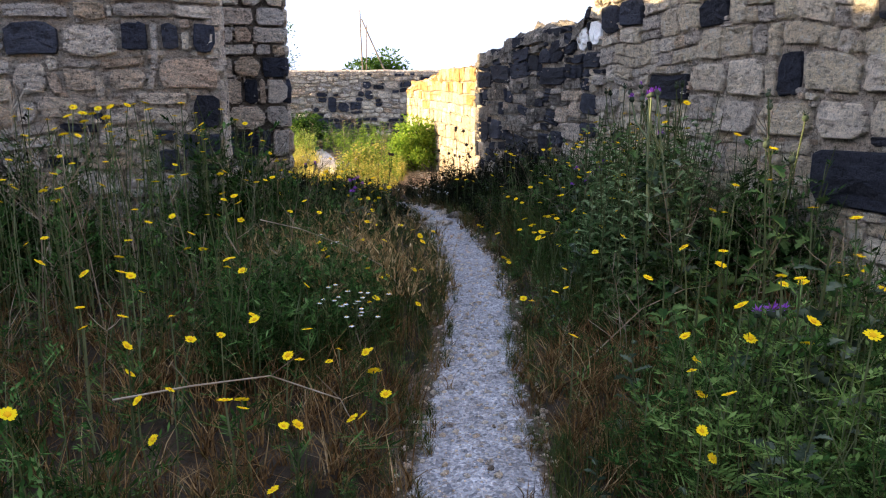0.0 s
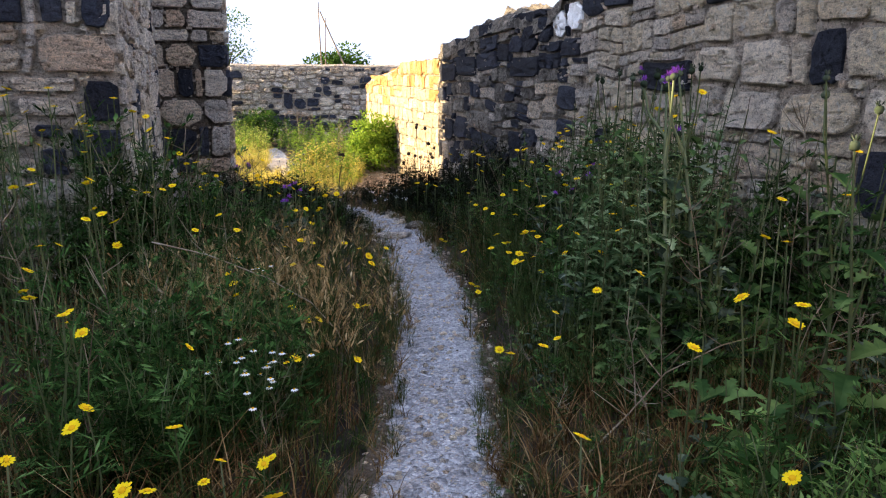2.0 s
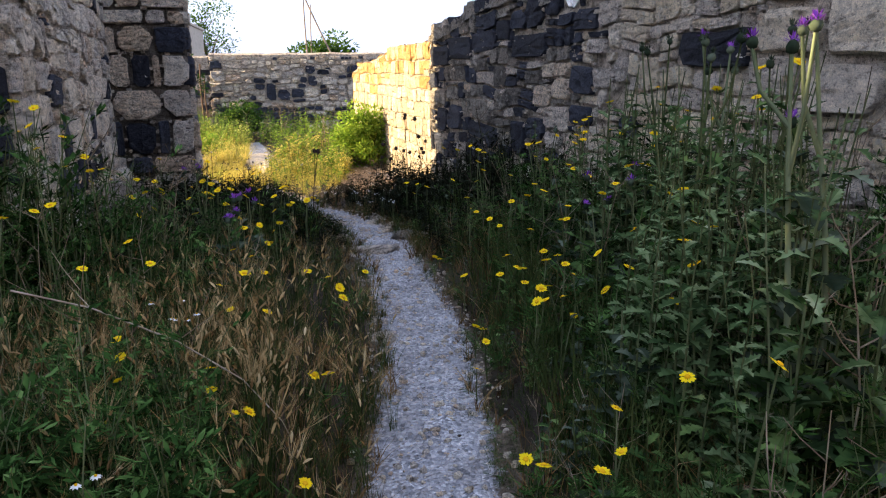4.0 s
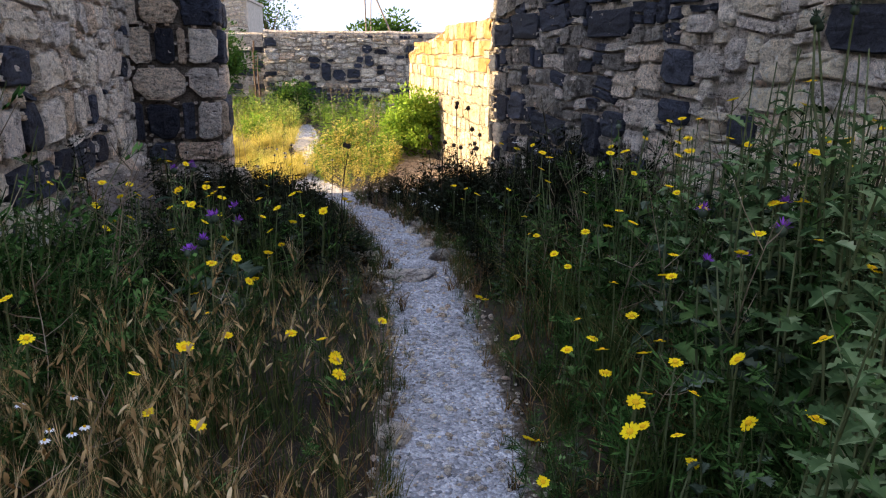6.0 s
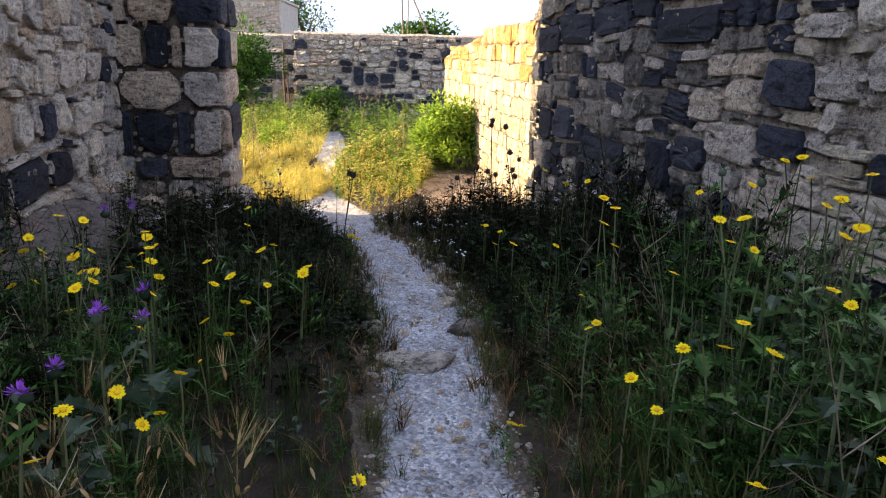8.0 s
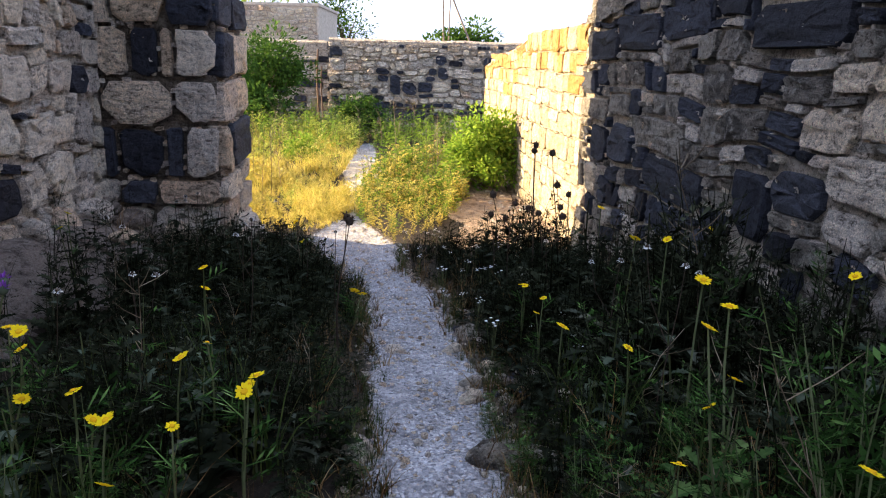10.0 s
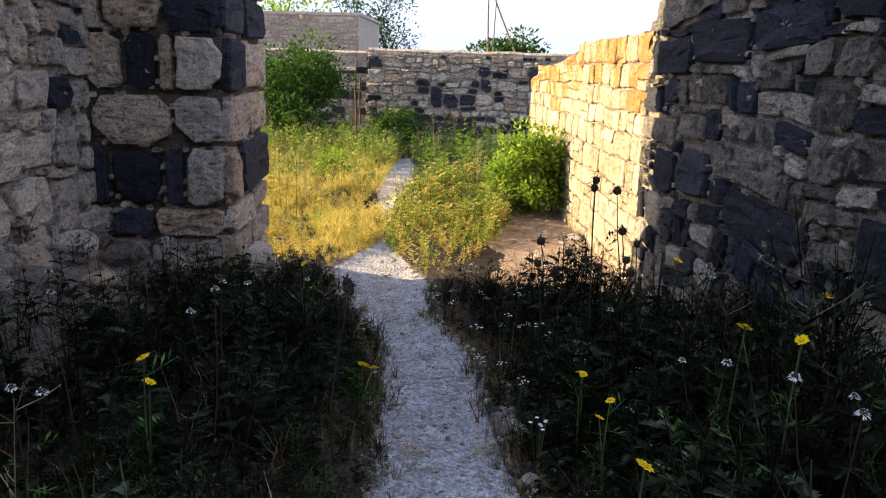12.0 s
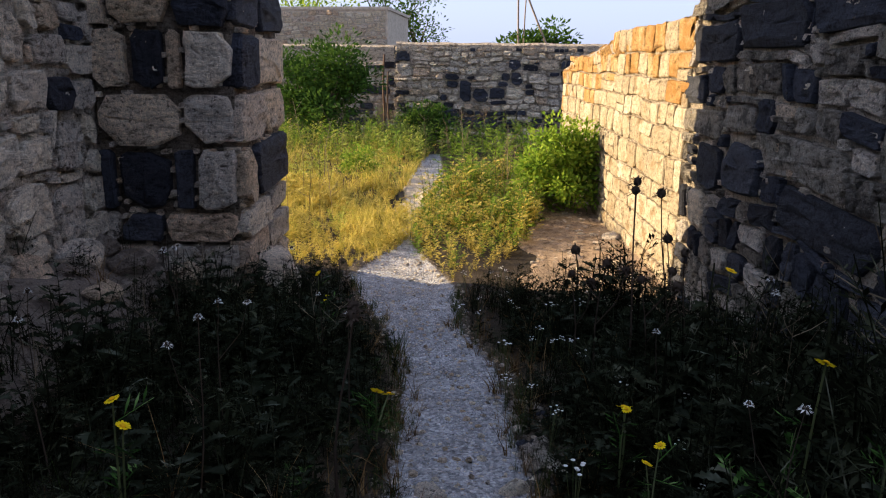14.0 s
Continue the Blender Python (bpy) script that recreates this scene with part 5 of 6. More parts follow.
for n, x0, x1, y0, y1 in ((130, -4.8, -1.3, 3.8, 6.7), (26, -2.4, -0.6, 7.6, 8.8), (40, 0.6, 2.3, 5.2, 9.2), (5, -2.4, 1.2, 9.5, 12.5), (26, -2.9, -0.3, 2.3, 4.6), (16, 0.6, 2.2, 2.4, 4.6)):
    x, y = sow(n, x0, x1, y0, y1, rng1, 0.15, wall=0.15)
    daisy_spots += [(a, b, h) for a, b, h in zip(x, y, canopy(x, y) * rng1.uniform(0.85, 1.12, len(x)))]
rngd = random.Random(9)
for i, (x, y, h) in enumerate(daisy_spots):
    k = min(range(len(STEMS)), key=lambda j: abs(STEMS[j] - h))
    key = (k, i % 4)
    m = Matrix.Translation((x, y, float(land(x, y)) - 0.01)) @ Matrix.Rotation(rngd.uniform(0, 6.28), 4, "Z") @ Matrix.Scale(min(1.25, max(0.8, h * 1.02 / STEMS[k])), 4)
    if key not in first_daisies:
        first_daisies[key] = daisy(100 * k + i % 4, STEMS[k], (1, 1, 2, 2)[i % 4])
        first_daisies[key].matrix_basis = m
    else:
        ob = copy_thing(first_daisies[key], Matrix.Identity(4))
        ob.matrix_basis = m


def globe(tr, c, r, m, rng, rough=0.15, rows=4, cols=7):
    n = len(tr.v)
    for i in range(rows + 1):
        p = math.pi * i / rows
        for k in range(cols):
            q = 2 * math.pi * k / cols
            rr = r * rng.uniform(1 - rough, 1 + rough)
            tr.v.append(c + vec(rr * math.sin(p) * math.cos(q), rr * math.sin(p) * math.sin(q), rr * math.cos(p)))
    for i in range(rows):
        for k in range(cols):
            a, b = n + i * cols + k, n + i * cols + (k + 1) % cols
            tr.t += [(a, b, b + cols), (a, b + cols, a + cols)]
            tr.m += [m, m]


def thistle(name, seed, x, y, height, heads, alive, label, category, leaves=8, thick=0.008, fork=0.6, bloom=True, stalk=None, downy=False):
    """A thistle: a stalk that forks, spiny leaves, and heads, each with its tuft or spines."""
    rng = random.Random(seed)
    st, lf = Tri(), Tri()
    main = bent(rng, vec(0, 0, 0), height, 0.06, 6)
    st.rod(main, [thick, thick * 0.95, thick * 0.85, thick * 0.7, thick * 0.55, thick * 0.4], 0, 5)
    tops = [main[-1]]
    for i in range(heads - 1):
        k = fork + (0.95 - fork) * i / max(1, heads - 1)
        p = along(main, k)
        a = rng.uniform(0, 6.28)
        q = p + vec(math.cos(a) * 0.13, math.sin(a) * 0.13, height * (1 - k) * rng.uniform(0.7, 1.05) + 0.04)
        st.rod([p, p * 0.5 + q * 0.5 + vec(math.cos(a) * 0.03, math.sin(a) * 0.03, -0.01), q], [thick * 0.6, thick * 0.5, thick * 0.4], 0, 4)
        tops.append(q)
    for i in range(leaves):
        k = 0.05 + 0.8 * i / leaves
        a = i * 2.4 + rng.uniform(-0.5, 0.5)
        w = vec(math.cos(a), math.sin(a), rng.uniform(0.1, 0.7))
        ln = rng.uniform(0.16, 0.3) * (1.1 - 0.7 * k)
        lobed(lf, rng, along(main, k), w / np.linalg.norm(w), ln, ln * 0.28, 0, 5, rng.uniform(0.2, 0.7))
    ob = new(name, st.mesh(name, [stalk or (STALK if alive else SEED)], True))
    ob.matrix_basis = Matrix.Translation((x, y, float(land(x, y)) - 0.01))
    if leaves:
        l_ = new("foliage", lf.mesh("foliage", [(GREYLEAF if bloom else BROAD) if alive else TWIG]))
        l_.parent = ob
    for p in tops:
        hd, sp = Tri(), Tri()
        r = rng.uniform(0.008, 0.011) if downy else rng.uniform(0.016, 0.022) if alive else rng.uniform(0.02, 0.026)
        globe(hd, p + vec(0, 0, r * 0.7), r, 0, rng)
        for k in range(60 if downy else 26):
            a, e = rng.uniform(0, 6.28), rng.uniform(0.1, 1.0) if alive else rng.uniform(-0.5, 0.7)
            d = vec(math.cos(a) * (1 - e * 0.6), math.sin(a) * (1 - e * 0.6), e)
            b = p + vec(0, 0, r * (1.2 if alive else 0.7)) + d * r * 0.5
            sp.leaflet(b, b + d * r * (1.2 if downy else 1.5 if alive else 1.7), vec(-math.sin(a), math.cos(a), 0), 0.003 if downy else 0.006 if alive else 0.009, 0)
        h = new("seed_head", hd.mesh("seed_head", [GREYLEAF if alive else SEED], True))
        h.parent = ob
        t_ = new("flower_tuft" if alive and bloom else "bristle_crown", sp.mesh("tuft", [WHITE if downy else (PURPLE if bloom else GREYLEAF) if alive else SEED]))
        t_.parent = h
    return tagged(ob, label, category, "thistles among the weeds")


for i, (x, y, h) in enumerate(((-0.89, 7.57, 0.62), (-0.85, 6.94, 0.58), (-0.95, 7.35, 0.6), (-0.86, 6.8, 0.56), (1.21, 6.25, 0.74), (1.26, 2.8, 0.66), (1.21, 6.81, 0.8), (1.41, 6.4, 0.9), (-1.6, 8.6, 0.66), (1.55, 5.0, 1.2))):
    thistle("purple_thistle", i, x, y, h, 1 + i % 3, True, "green thistle with a purple flower tuft", "thistle")
for i, (x, y, h, n) in enumerate(((1.45, 5.6, 1.5, 3), (1.5, 6.4, 1.5, 3), (1.75, 5.6, 1.55, 3), (1.5, 6.0, 1.45, 2), (2.1, 4.6, 1.5, 3), (1.66, 3.7, 1.25, 2), (1.3, 8.4, 0.95, 2))):
    thistle("milk_thistle", 40 + i, x, y, h, n, True, "tall pale thistle stalk with lobed grey-green leaves", "thistle", 18, 0.009, 0.5, False)
for i, (x, y, h, n) in enumerate(((0.228, 11.52, 1.12, 2), (0.406, 11.64, 1.12, 1), (0.05, 11.55, 0.78, 3), (0.3, 11.4, 0.72, 3), (0.5, 11.5, 0.85, 2), (-0.05, 11.75, 0.66, 2), (-0.744, 10.1, 0.76, 2))):
    thistle("dead_thistle", 60 + i, x, y, h, n, False, "dry dead thistle with dark spiny seed heads", "thistle", 0, 0.006, 0.6)

for i, (x, y, h, n) in enumerate(((1.3, 4.62, 1.42, 3), (1.44, 4.68, 1.5, 2), (1.72, 6.2, 1.5, 2))):
    thistle("purple_thistle", 80 + i, x, y, h, n, True, "tall thistle on a thick pale stalk with purple tufts", "thistle", 12, 0.013, 0.75, True, PALE_STALK)
for i, (x, y) in enumerate(((-1.55, 9.0), (-1.3, 9.15), (-1.75, 9.9), (-1.15, 9.9), (-2.15, 10.3), (-1.45, 10.55), (-0.95, 10.75), (-2.0, 11.1), (-1.3, 11.3), (-2.35, 11.6), (-1.7, 11.9), (0.75, 9.2), (1.0, 9.7), (0.62, 9.95), (1.2, 10.6), (0.7, 11.1), (0.35, 10.9))):
    thistle("thistle_in_seed", 110 + i, x, y, 0.42 + 0.3 * float(canopy(x, y)) + 0.05 * (i % 4), 1 + i % 2, False, "withered thistle gone to white fluffy seed", "thistle", 0, 0.0035, 0.6, False, None, True)


def lying_stalk(pts, r=0.0045):
    tr = Tri()
    P = [vec(*p) for p in pts]
    tr.rod(P, [r * (1 - 0.12 * i) for i in range(len(P))], 0, 5)
    for i in range(1, len(P)):
        d = vec(0.12 * (-1) ** i, 0.1, 0.07)
        tr.rod([P[i], P[i] + d * 0.6, P[i] + d], [r * 0.5, r * 0.4, r * 0.2], 0, 4)
    return tagged(new("fallen_stalk", tr.mesh("fallen_stalk", [TWIG], True)), "long pale dry stalk fallen across the weeds", "stalk")


lying_stalk([(-1.35, 5.38, 0.48), (-1.04, 5.33, 0.42), (-0.7, 5.24, 0.31), (-0.44, 5.12, 0.2), (-0.3, 5.08, 0.05), (-0.22, 5.06, -0.13)])
lying_stalk([(-1.2, 2.5, 0.36), (-0.94, 2.58, 0.38), (-0.7, 2.82, 0.32), (-0.44, 2.95, 0.16), (-0.34, 3.0, -0.1)])
lying_stalk([(0.75, 3.9, -0.1), (0.95, 3.95, 0.08), (1.15, 4.1, 0.2), (1.4, 4.15, 0.3), (1.6, 4.3, 0.28)])


def chamomile(x, y, seed):
    rng = random.Random(seed)
    tr = Tri()
    tops = []
    for i in range(6):
        pts = bent(rng, vec(0, 0, 0), rng.uniform(0.3, 0.42), rng.uniform(0.1, 0.5), 4)
        tr.rod(pts, [0.003, 0.003, 0.002, 0.002], 1)
        tops.append(pts[-1])
        for _ in range(4):
            a = rng.uniform(0, 6.28)
            w = vec(math.cos(a), math.sin(a), 0.5)
            feather(tr, rng, along(pts, rng.uniform(0.2, 0.8)), w / np.linalg.norm(w), 0.07, 0, wide=0.008)
    ob = new("white_daisy", tr.mesh("white_daisy", [WEED, STALK]))
    ob.matrix_basis = Matrix.Translation((x, y, float(land(x, y))))
    for p in tops:
        f = Tri()
        f.fan(p + vec(0, 0, 0.004), [p + vec(math.cos(q), math.sin(q), 0.1 * (-1) ** k) * (0.017 if k % 2 else 0.011) for k, q in enumerate(np.linspace(0, 6.0, 18))], 0)
        h = new("flower_head", f.mesh("flower_head", [WHITE]))
        h.parent = ob
        c = Tri()
        globe(c, p + vec(0, 0, 0.004), 0.005, 0, rng, 0.05, 3, 6)
        d = new("flower_disc", c.mesh("flower_disc", [DISC], True))
        d.parent = h
    return tagged(ob, "small white daisies with yellow centres", "flower", "white daisies")


for i, (x, y) in enumerate(((-0.55, 4.24), (-0.51, 3.99), (-0.62, 4.1), (-0.45, 4.15), (-0.85, 5.75))):
    chamomile(x, y, i)

# ---- rocks and rubble ----


def rock_mesh(seed, sx, sy, sz, material, flat=False):
    rng = random.Random(seed)
    bm = bmesh.new()
    bmesh.ops.create_icosphere(bm, subdivisions=3, radius=1.0)
    cuts = [(Vector((rng.gauss(0, 1), rng.gauss(0, 1), rng.gauss(0, 0.8))).normalized(), rng.uniform(0.55, 0.85)) for _ in range(9)]
    if flat:
        cuts.append((Vector((0.05, 0.05, 1)).normalized(), 0.5))
    for v in bm.verts:
        for n, d in cuts:
            k = v.co.dot(n)
            if k > d:
                v.co -= n * (k - d) * 0.92
        v.co *= 1 + 0.1 * noise.noise(v.co * 2.6 + Vector((seed, 0, 0)))
        v.co = Vector((v.co.x * sx, v.co.y * sy, v.co.z * sz))
    for f in bm.faces:
        f.smooth = True
    me = bpy.data.meshes.new("rock")
    bm.to_mesh(me)
    bm.free()
    me.materials.append(material)
    return me


def rock(name, seed, x, y, sx, sy, sz, material, label, turn=0.0, flat=False, sink=0.4):
    ob = new(name, rock_mesh(seed, sx, sy, sz, material, flat))
    ob.matrix_basis = pose(x, y, float(land(x, y)) + sz * (0.62 - sink), 0, 0, turn)
    return tagged(ob, label, "rock")


rock("basalt_rock", 1, 0.22, 9.15, 0.18, 0.12, 0.08, BLACKENED, "dark basalt rock at the path's edge", 10)
rock("flat_stone", 2, -0.08, 8.66, 0.24, 0.13, 0.07, GREY, "pale flat stone set in the path", 6, True)
rock("flat_stone", 3, -0.42, 9.05, 0.12, 0.09, 0.07, GREY, "grey flat stone beside the path", 30, True)
rock("pebble_stone", 4, -0.2, 10.6, 0.075, 0.055, 0.05, PALE, "pale loose stone on the gravel path", 20)
rock("pebble_stone", 5, -0.5, 10.44, 0.085, 0.055, 0.05, GREY, "grey loose stone on the gravel path", 0)
rock("pebble_stone", 6, 0.0, 9.8, 0.09, 0.06, 0.05, PALE, "pale broken stone at the path's edge", 40)
rock("pebble_stone", 7, -0.02, 9.97, 0.07, 0.06, 0.045, BLACKENED, "dark loose stone at the path's edge", 10)
rock("pebble_stone", 8, -0.13, 10.88, 0.09, 0.07, 0.06, GREY, "rough grey stone at the path's edge", 70)
rock("pebble_stone", 9, 0.02, 10.3, 0.06, 0.05, 0.04, PALE, "small pale stone at the path's edge", 15)
rock("flat_stone", 10, 0.02, 6.5, 0.12, 0.08, 0.05, GREY, "worn stone half buried in the path's edge", 80, True)
rock("boulder", 11, 1.3, 10.2, 0.27, 0.22, 0.3, BLACKENED, "dark grey boulder among the thistles", 15, sink=0.2)
rock("boulder", 12, -2.66, 13.5, 0.24, 0.36, 0.36, LIME, "worn squarish stone at the foot of the gate pier", 14, True, sink=0.2)
for i, (x, y, s) in enumerate(((-3.25, 11.5, 0.2), (-3.45, 12.05, 0.24), (-3.3, 12.5, 0.2), (-3.0, 12.75, 0.22), (-3.1, 11.0, 0.16), (-3.05, 12.2, 0.17), (-2.85, 11.6, 0.13), (-2.75, 12.5, 0.15), (-3.55, 12.5, 0.2))):
    rock("fallen_stone", 20 + i, x, y, s, s * 0.8, s * 0.65, (LIME, GREY, DUST)[i % 3], "fallen wall stone at the foot of the wall", 40 * i)
rock("rock_slab", 31, -3.02, 19.9, 0.42, 1.4, 0.12, PALE, "broad pale rock slab across the sunlit path", 14, True)
rock("rock_slab", 32, -2.85, 18.2, 0.34, 0.7, 0.08, PALE, "pale rock slab in the sunlit path", 10, True)
for i, (x, y, s) in enumerate(((-0.3, 15.9, 0.1), (0.15, 15.6, 0.13), (0.05, 16.9, 0.15), (0.3, 15.2, 0.12))):
    rock("fallen_stone", 40 + i, x, y, s, s * 0.8, s * 0.5, (LIME, PALE, GREY)[i % 3], "sunlit fallen stone below the wall", 50 * i)


def pebbles(name, n, place, sizes, label, mats, seed):
    """Loose small stones, too many to count."""
    rng = np.random.default_rng(seed)
    base = []
    for s in range(5):
        me = rock_mesh(200 + s, 1, 1, 0.7, mats[0])
        bm = bmesh.new()
        bmesh.ops.create_icosphere(bm, subdivisions=1, radius=1.0)
        for v in bm.verts:
            v.co *= rng.uniform(0.7, 1.15)
            v.co.z *= 0.65
        bm.faces.ensure_lookup_table()
        base.append((np.array([v.co[:] for v in bm.verts]), np.array([[v.index for v in f.verts] for f in bm.faces])))
        bm.free()
        bpy.data.meshes.remove(me)
    x, y = place(n, rng)
    size = sizes[0] * (sizes[1] / sizes[0]) ** (rng.uniform(0, 1, len(x)) ** 2.2)
    Vs, Ts, Ms, o = [], [], [], 0
    for i in range(len(x)):
        v, t = base[i % 5]
        a = rng.uniform(0, 6.28)
        R = np.array([[math.cos(a), -math.sin(a), 0], [math.sin(a), math.cos(a), 0], [0, 0, 1]])
        Vs.append((v * rng.uniform(0.7, 1.2, 3)) @ R.T * size[i] + [x[i], y[i], float(land(x[i], y[i])) + size[i] * 0.2 + 0.008])
        Ts.append(t + o)
        Ms.append(np.full(len(t), rng.integers(0, len(mats))))
        o += len(v)
    ob = new(name, raw_mesh(name, np.concatenate(Vs), np.concatenate(Ts), mats, np.concatenate(Ms)))
    return tagged(ob, label, "gravel", kind="stuff")


def on_path(n, rng):
    y = rng.uniform(1.5, 15.5, n)
    w = 0.5 * np.interp(y, PATH_Y, PATH_W)
    return np.interp(y, PATH_Y, PATH_X) + rng.uniform(-1, 1, n) * (w + 0.14), y


def path_side(n, rng):
    y = rng.uniform(9.4, 11.6, n)
    return np.interp(y, PATH_Y, PATH_X) + 0.28 + np.abs(rng.normal(0, 0.16, n)), y


def by_lit_wall(n, rng):
    y = rng.uniform(14.9, 19.0, n)
    return right_x(y) - 0.15 - np.abs(rng.normal(0, 0.55, n)), y


pebbles("gravel", 3600, on_path, (0.006, 0.026), "loose pale gravel on the footpath", [PALE, GREY, LIME], 1)
pebbles("rubble", 260, path_side, (0.012, 0.06), "small rubble beside the footpath", [GREY, BLACKENED, DUST, BASALT], 2)
pebbles("wall_rubble", 260, by_lit_wall, (0.012, 0.06), "sunlit rubble below the wall", [GREY, LIME], 3)

# ---- shrubs and trees ----


def bush(name, seed, x, y, z0, rx, ry, height, crown_from, leaf, count, material, label, category, gaps=0.25, limbs=9):
    """A woody plant: trunk with tapering limbs, and a crown of many single leaves in uneven clumps."""
    rng = random.Random(seed)
    tr, lf = Tri(), Tri()
    limbs_ends = []
    base = vec(0, 0, 0)
    trunk_top = vec(0, 0, max(crown_from, 0.12))
    r0 = 0.02 * height + 0.012
    tr.rod([base, base * 0.5 + trunk_top * 0.5 + vec(0.02, 0.01, 0), trunk_top], [r0, r0 * 0.85, r0 * 0.7], 0, 7)
    for i in range(limbs):
        a = i * 2.4 + rng.uniform(-0.4, 0.4)
        e = rng.uniform(0.15, 1.0)
        rad = math.sqrt(max(0, 1 - (e * 0.9) ** 2)) * rng.uniform(0.6, 1.0)
        tip = vec(math.cos(a) * rx * rad, math.sin(a) * ry * rad, crown_from + (height - crown_from) * e)
        mid = trunk_top * 0.5 + tip * 0.5 + vec(0, 0, 0.05 * height)
        tr.rod([trunk_top, mid, tip], [r0 * 0.5, r0 * 0.32, r0 * 0.1], 0, 5)
        limbs_ends += [tip, mid * 0.4 + tip * 0.6, mid]
    clumps = [(p + vec(rng.gauss(0, 0.1) * rx, rng.gauss(0, 0.1) * ry, rng.gauss(0, 0.06) * height), rng.uniform(0.2, 0.42)) for p in limbs_ends for _ in range(2) if rng.random() > gaps]
    for i in range(count):
        c, r = clumps[rng.randrange(len(clumps))]
        d = vec(rng.gauss(0, 1), rng.gauss(0, 1), rng.gauss(0, 1))
        d = d / np.linalg.norm(d)
        p = c + d * r * vec(rx, ry, (height - crown_from) * 0.5) * rng.uniform(0.5, 1.0)
        p[2] = max(p[2], 0.03)
        w = d + vec(rng.uniform(-0.6, 0.6), rng.uniform(-0.6, 0.6), rng.uniform(-0.2, 0.7))
        w = w / np.linalg.norm(w)
        s = np.cross(w, vec(rng.uniform(-1, 1), rng.uniform(-1, 1), 0.6))
        s = s / (np.linalg.norm(s) + 1e-6)
        lf.leaflet(p, p + w * leaf * rng.uniform(0.7, 1.3), s, leaf * 0.5, 0)
    ob = new(name, None)
    ob.matrix_basis = Matrix.Translation((x, y, z0))
    t_ = new("trunk", tr.mesh("trunk", [BARK], True))
    t_.parent = ob
    c_ = new("crown", lf.mesh("crown", [material]))
    c_.parent = ob
    return tagged(ob, label, category)


# crown uses LIT, a leaf colour with sunlight painted in
bush("shrub", 1, -0.72, 18.7, -0.82, 0.8, 0.8, 1.22, 0.1, 0.085, 8000, LIT, "green leafy shrub by the sunlit wall, sunlight partly in its colour", "shrub", 0.1, 14)
bush("shrub", 2, -7.15, 25.2, -0.82, 1.75, 1.3, 2.3, 0.2, 0.12, 9000, DEEP, "large deep green shrub before the back wall", "shrub", 0.1, 16)
bush("shrub", 3, -4.75, 26.5, -0.84, 0.8, 0.5, 1.0, 0.1, 0.09, 2600, DEEP, "low dark green shrub at the foot of the boundary wall", "shrub", 0.1, 12)
bush("shrub", 4, -4.4, 20.3, -0.78, 0.35, 0.4, 0.6, 0.05, 0.06, 1500, LIT, "small green bush beside the sunlit path", "shrub", 0.1, 9)
bush("tree", 5, -2.75, 34.2, -0.9, 1.5, 1.2, 3.12, 2.3, 0.17, 2600, DEEP, "green tree crown rising behind the boundary wall", "tree", 0.25, 12)
bush("tree", 6, -10.6, 41.5, -0.9, 2.6, 2.0, 5.4, 2.6, 0.16, 2600, DEEP, "airy green tree behind the stone house", "tree", 0.35, 16)
bush("tree", 7, -9.6, 42.5, -0.9, 1.4, 1.2, 4.8, 2.2, 0.12, 900, DEEP, "sparse tree with thin twigs behind the house", "tree", 0.45, 16)
bush("tree", 8, -14.0, 40.0, -0.9, 2.4, 2.0, 5.2, 2.4, 0.2, 2600, LIT, "green tree behind the house roof", "tree", 0.3, 14)

# ---- beyond the wall: house, pole frame, post ----


def slab(pts, z0, z1):
    bm = bmesh.new()
    lo, hi = [bm.verts.new((x, y, z0)) for x, y in pts], [bm.verts.new((x, y, z1)) for x, y in pts]
    bm.faces.new(lo[::-1])
    bm.faces.new(hi)
    for k in range(len(pts)):
        bm.faces.new((lo[k], lo[(k + 1) % len(pts)], hi[(k + 1) % len(pts)], hi[k]))
    bmesh.ops.recalc_face_normals(bm, faces=bm.faces)
    return bm


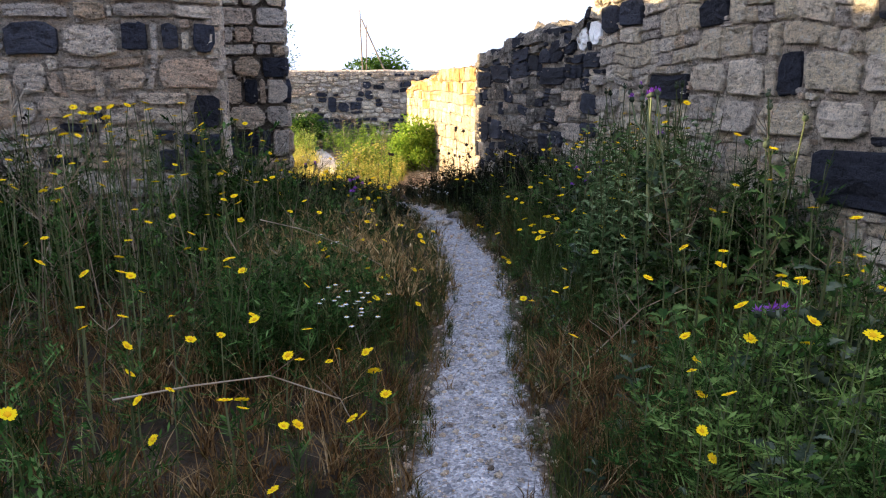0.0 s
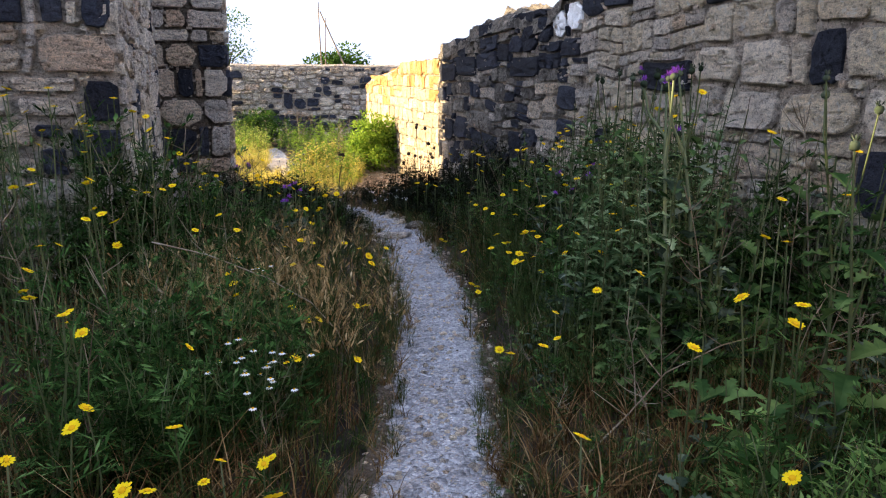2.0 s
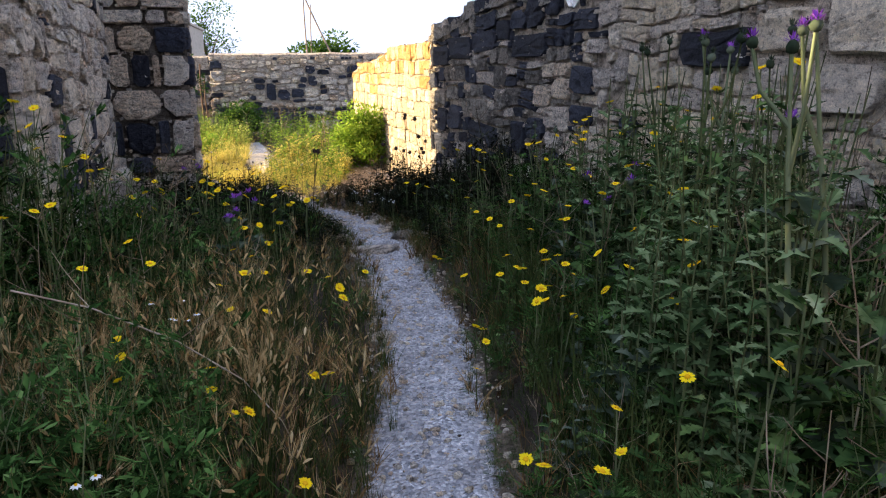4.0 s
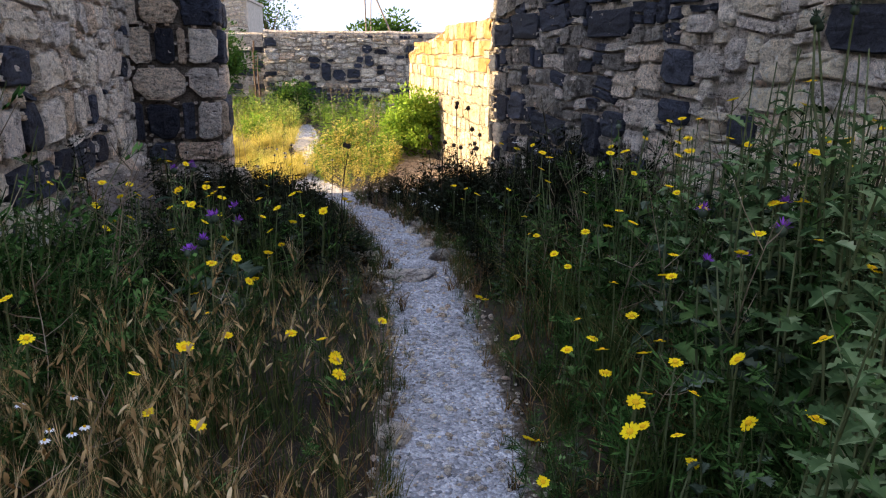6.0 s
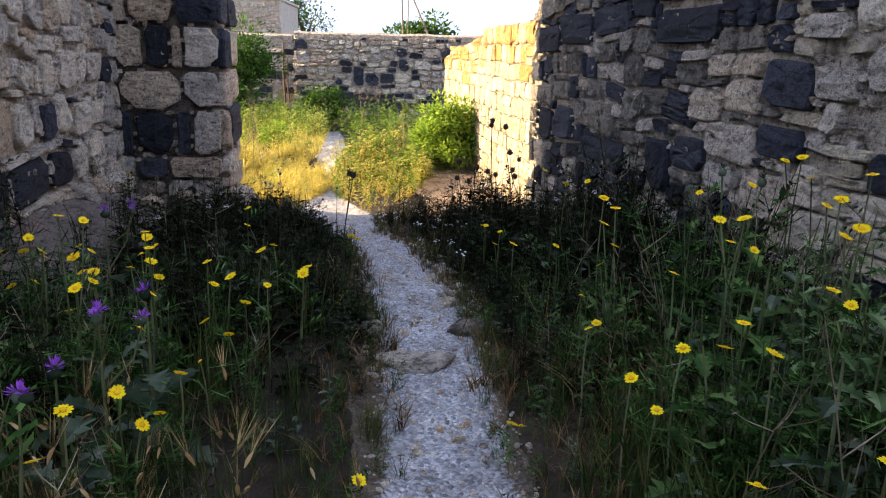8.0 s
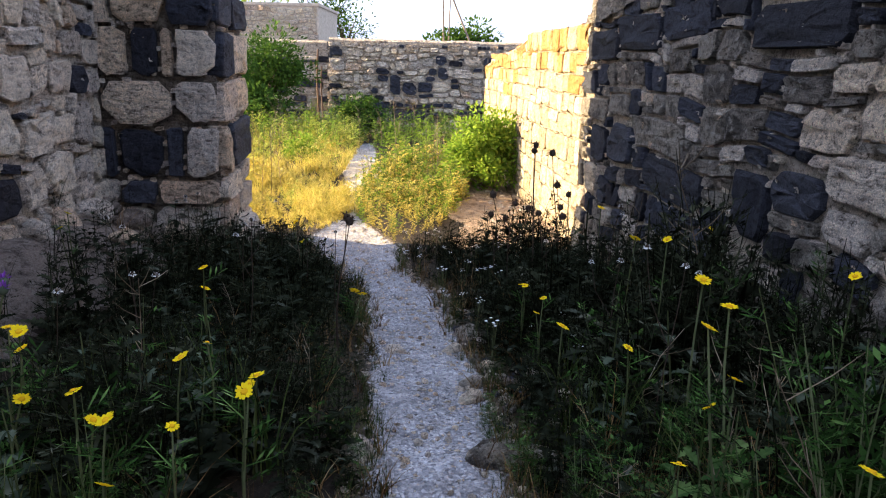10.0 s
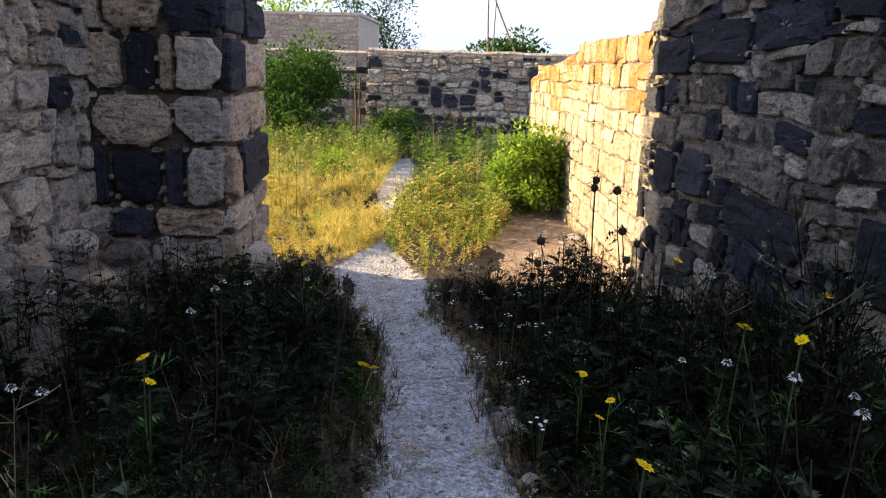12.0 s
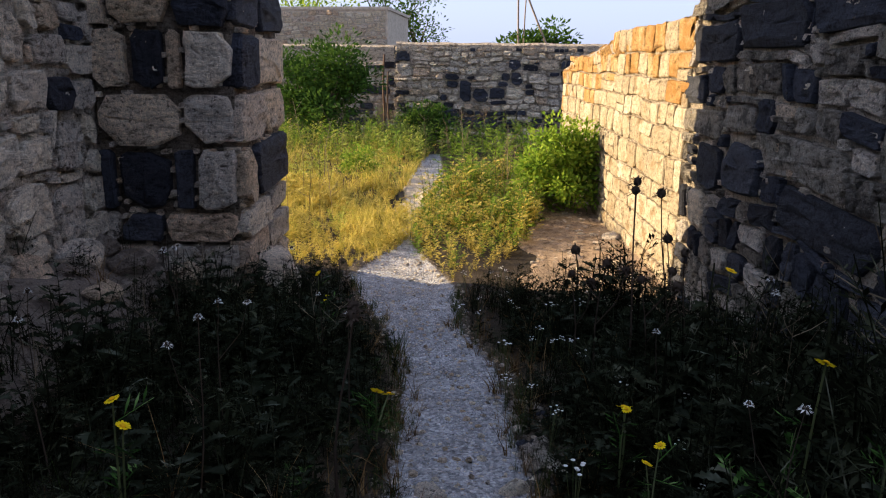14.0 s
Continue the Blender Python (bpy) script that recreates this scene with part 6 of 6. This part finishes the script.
house = tagged(new("stone_house"), "low flat-roofed house of rough pale rubble stone", "house")
hw = part("wall", slab([(-15, 33), (-7.95, 33), (-8.7, 38), (-15.7, 38)], -1.0, 2.95), PLASTER, house, "smooth tan plastered side wall")
part("roof", slab([(-15.05, 32.95), (-7.9, 32.95), (-8.65, 38.05), (-15.75, 38.05)], 2.952, 3.05), PLASTER, house, "flat tan roof edge")
masonry(hw, Face((-15, 33), (1, 0), (0, -1)), 2.6, 7.03, lambda s: 2.95, 1.2, 51, (0.12, 0.2), (0.14, 0.34), lambda s, z, r: "r" if r.random() < 0.7 else "l", None, amp=0.11, joint=0.012, proud=0.035, worn=0.9)


def pole(name, a, b, r0, r1, parent, material, label=""):
    tr = Tri()
    P, Q = vec(*a), vec(*b)
    tr.rod([P + (Q - P) * k + vec(0.02 * math.sin(7 * k), 0, 0) for k in np.linspace(0, 1, 6)], [r0 + (r1 - r0) * k for k in np.linspace(0, 1, 6)], 0, 8)
    ob = new(name, tr.mesh(name, [material], True))
    ob.parent = parent
    return tagged(ob, label)


poles = tagged(new("pole_frame"), "bare wooden pole frame standing behind the wall", "pole")
pole("pole", (-3.35, 33, -0.95), (-3.55, 33, 4.3), 0.045, 0.025, poles, WOOD)
pole("pole", (-3.3, 33.05, -0.95), (-3.28, 33.05, 3.7), 0.035, 0.02, poles, WOOD)
pole("brace", (-1.24, 33.1, -0.95), (-3.5, 33.1, 3.95), 0.045, 0.03, poles, WOOD, "slanting reddish wooden brace")
post = tagged(new("rusty_post"), "thin rusty iron post at the corner of the wall", "post")
pole("rod", (-6.2, 27.25, -0.9), (-6.2, 27.25, 1.45), 0.03, 0.025, post, RUST)
pole("rod", (-6.05, 27.2, -0.9), (-6.08, 27.2, 1.0), 0.02, 0.02, post, RUST)
plank = tagged(new("plank"), "weathered brown plank leaning at the wall's corner", "plank")
part("board", slab([(-6.42, 27.3), (-6.24, 27.3), (-6.24, 27.34), (-6.42, 27.34)], -0.9, 0.12), WOOD, plank)

# ---- the wall's single stones, last ----
for owner, V, T, kind in PIECES:
    ob = new("stone", raw_mesh("stone", V, T, [KIND[kind]]))
    ob.parent = owner
for owner, items in REST.values():
    Vs, Ts, Is, n = [], [], [], 0
    for V, T, kind in items:
        Vs.append(np.array(V)), Ts.append(np.array(T) + n), Is.append(np.full(len(T), KINDS.index(kind)))
        n += len(V)
    ob = new("stonework", raw_mesh("stonework", np.concatenate(Vs), np.concatenate(Ts), [KIND[k] for k in KINDS], np.concatenate(Is)))
    ob.parent = owner
    tagged(ob, kind="stuff")
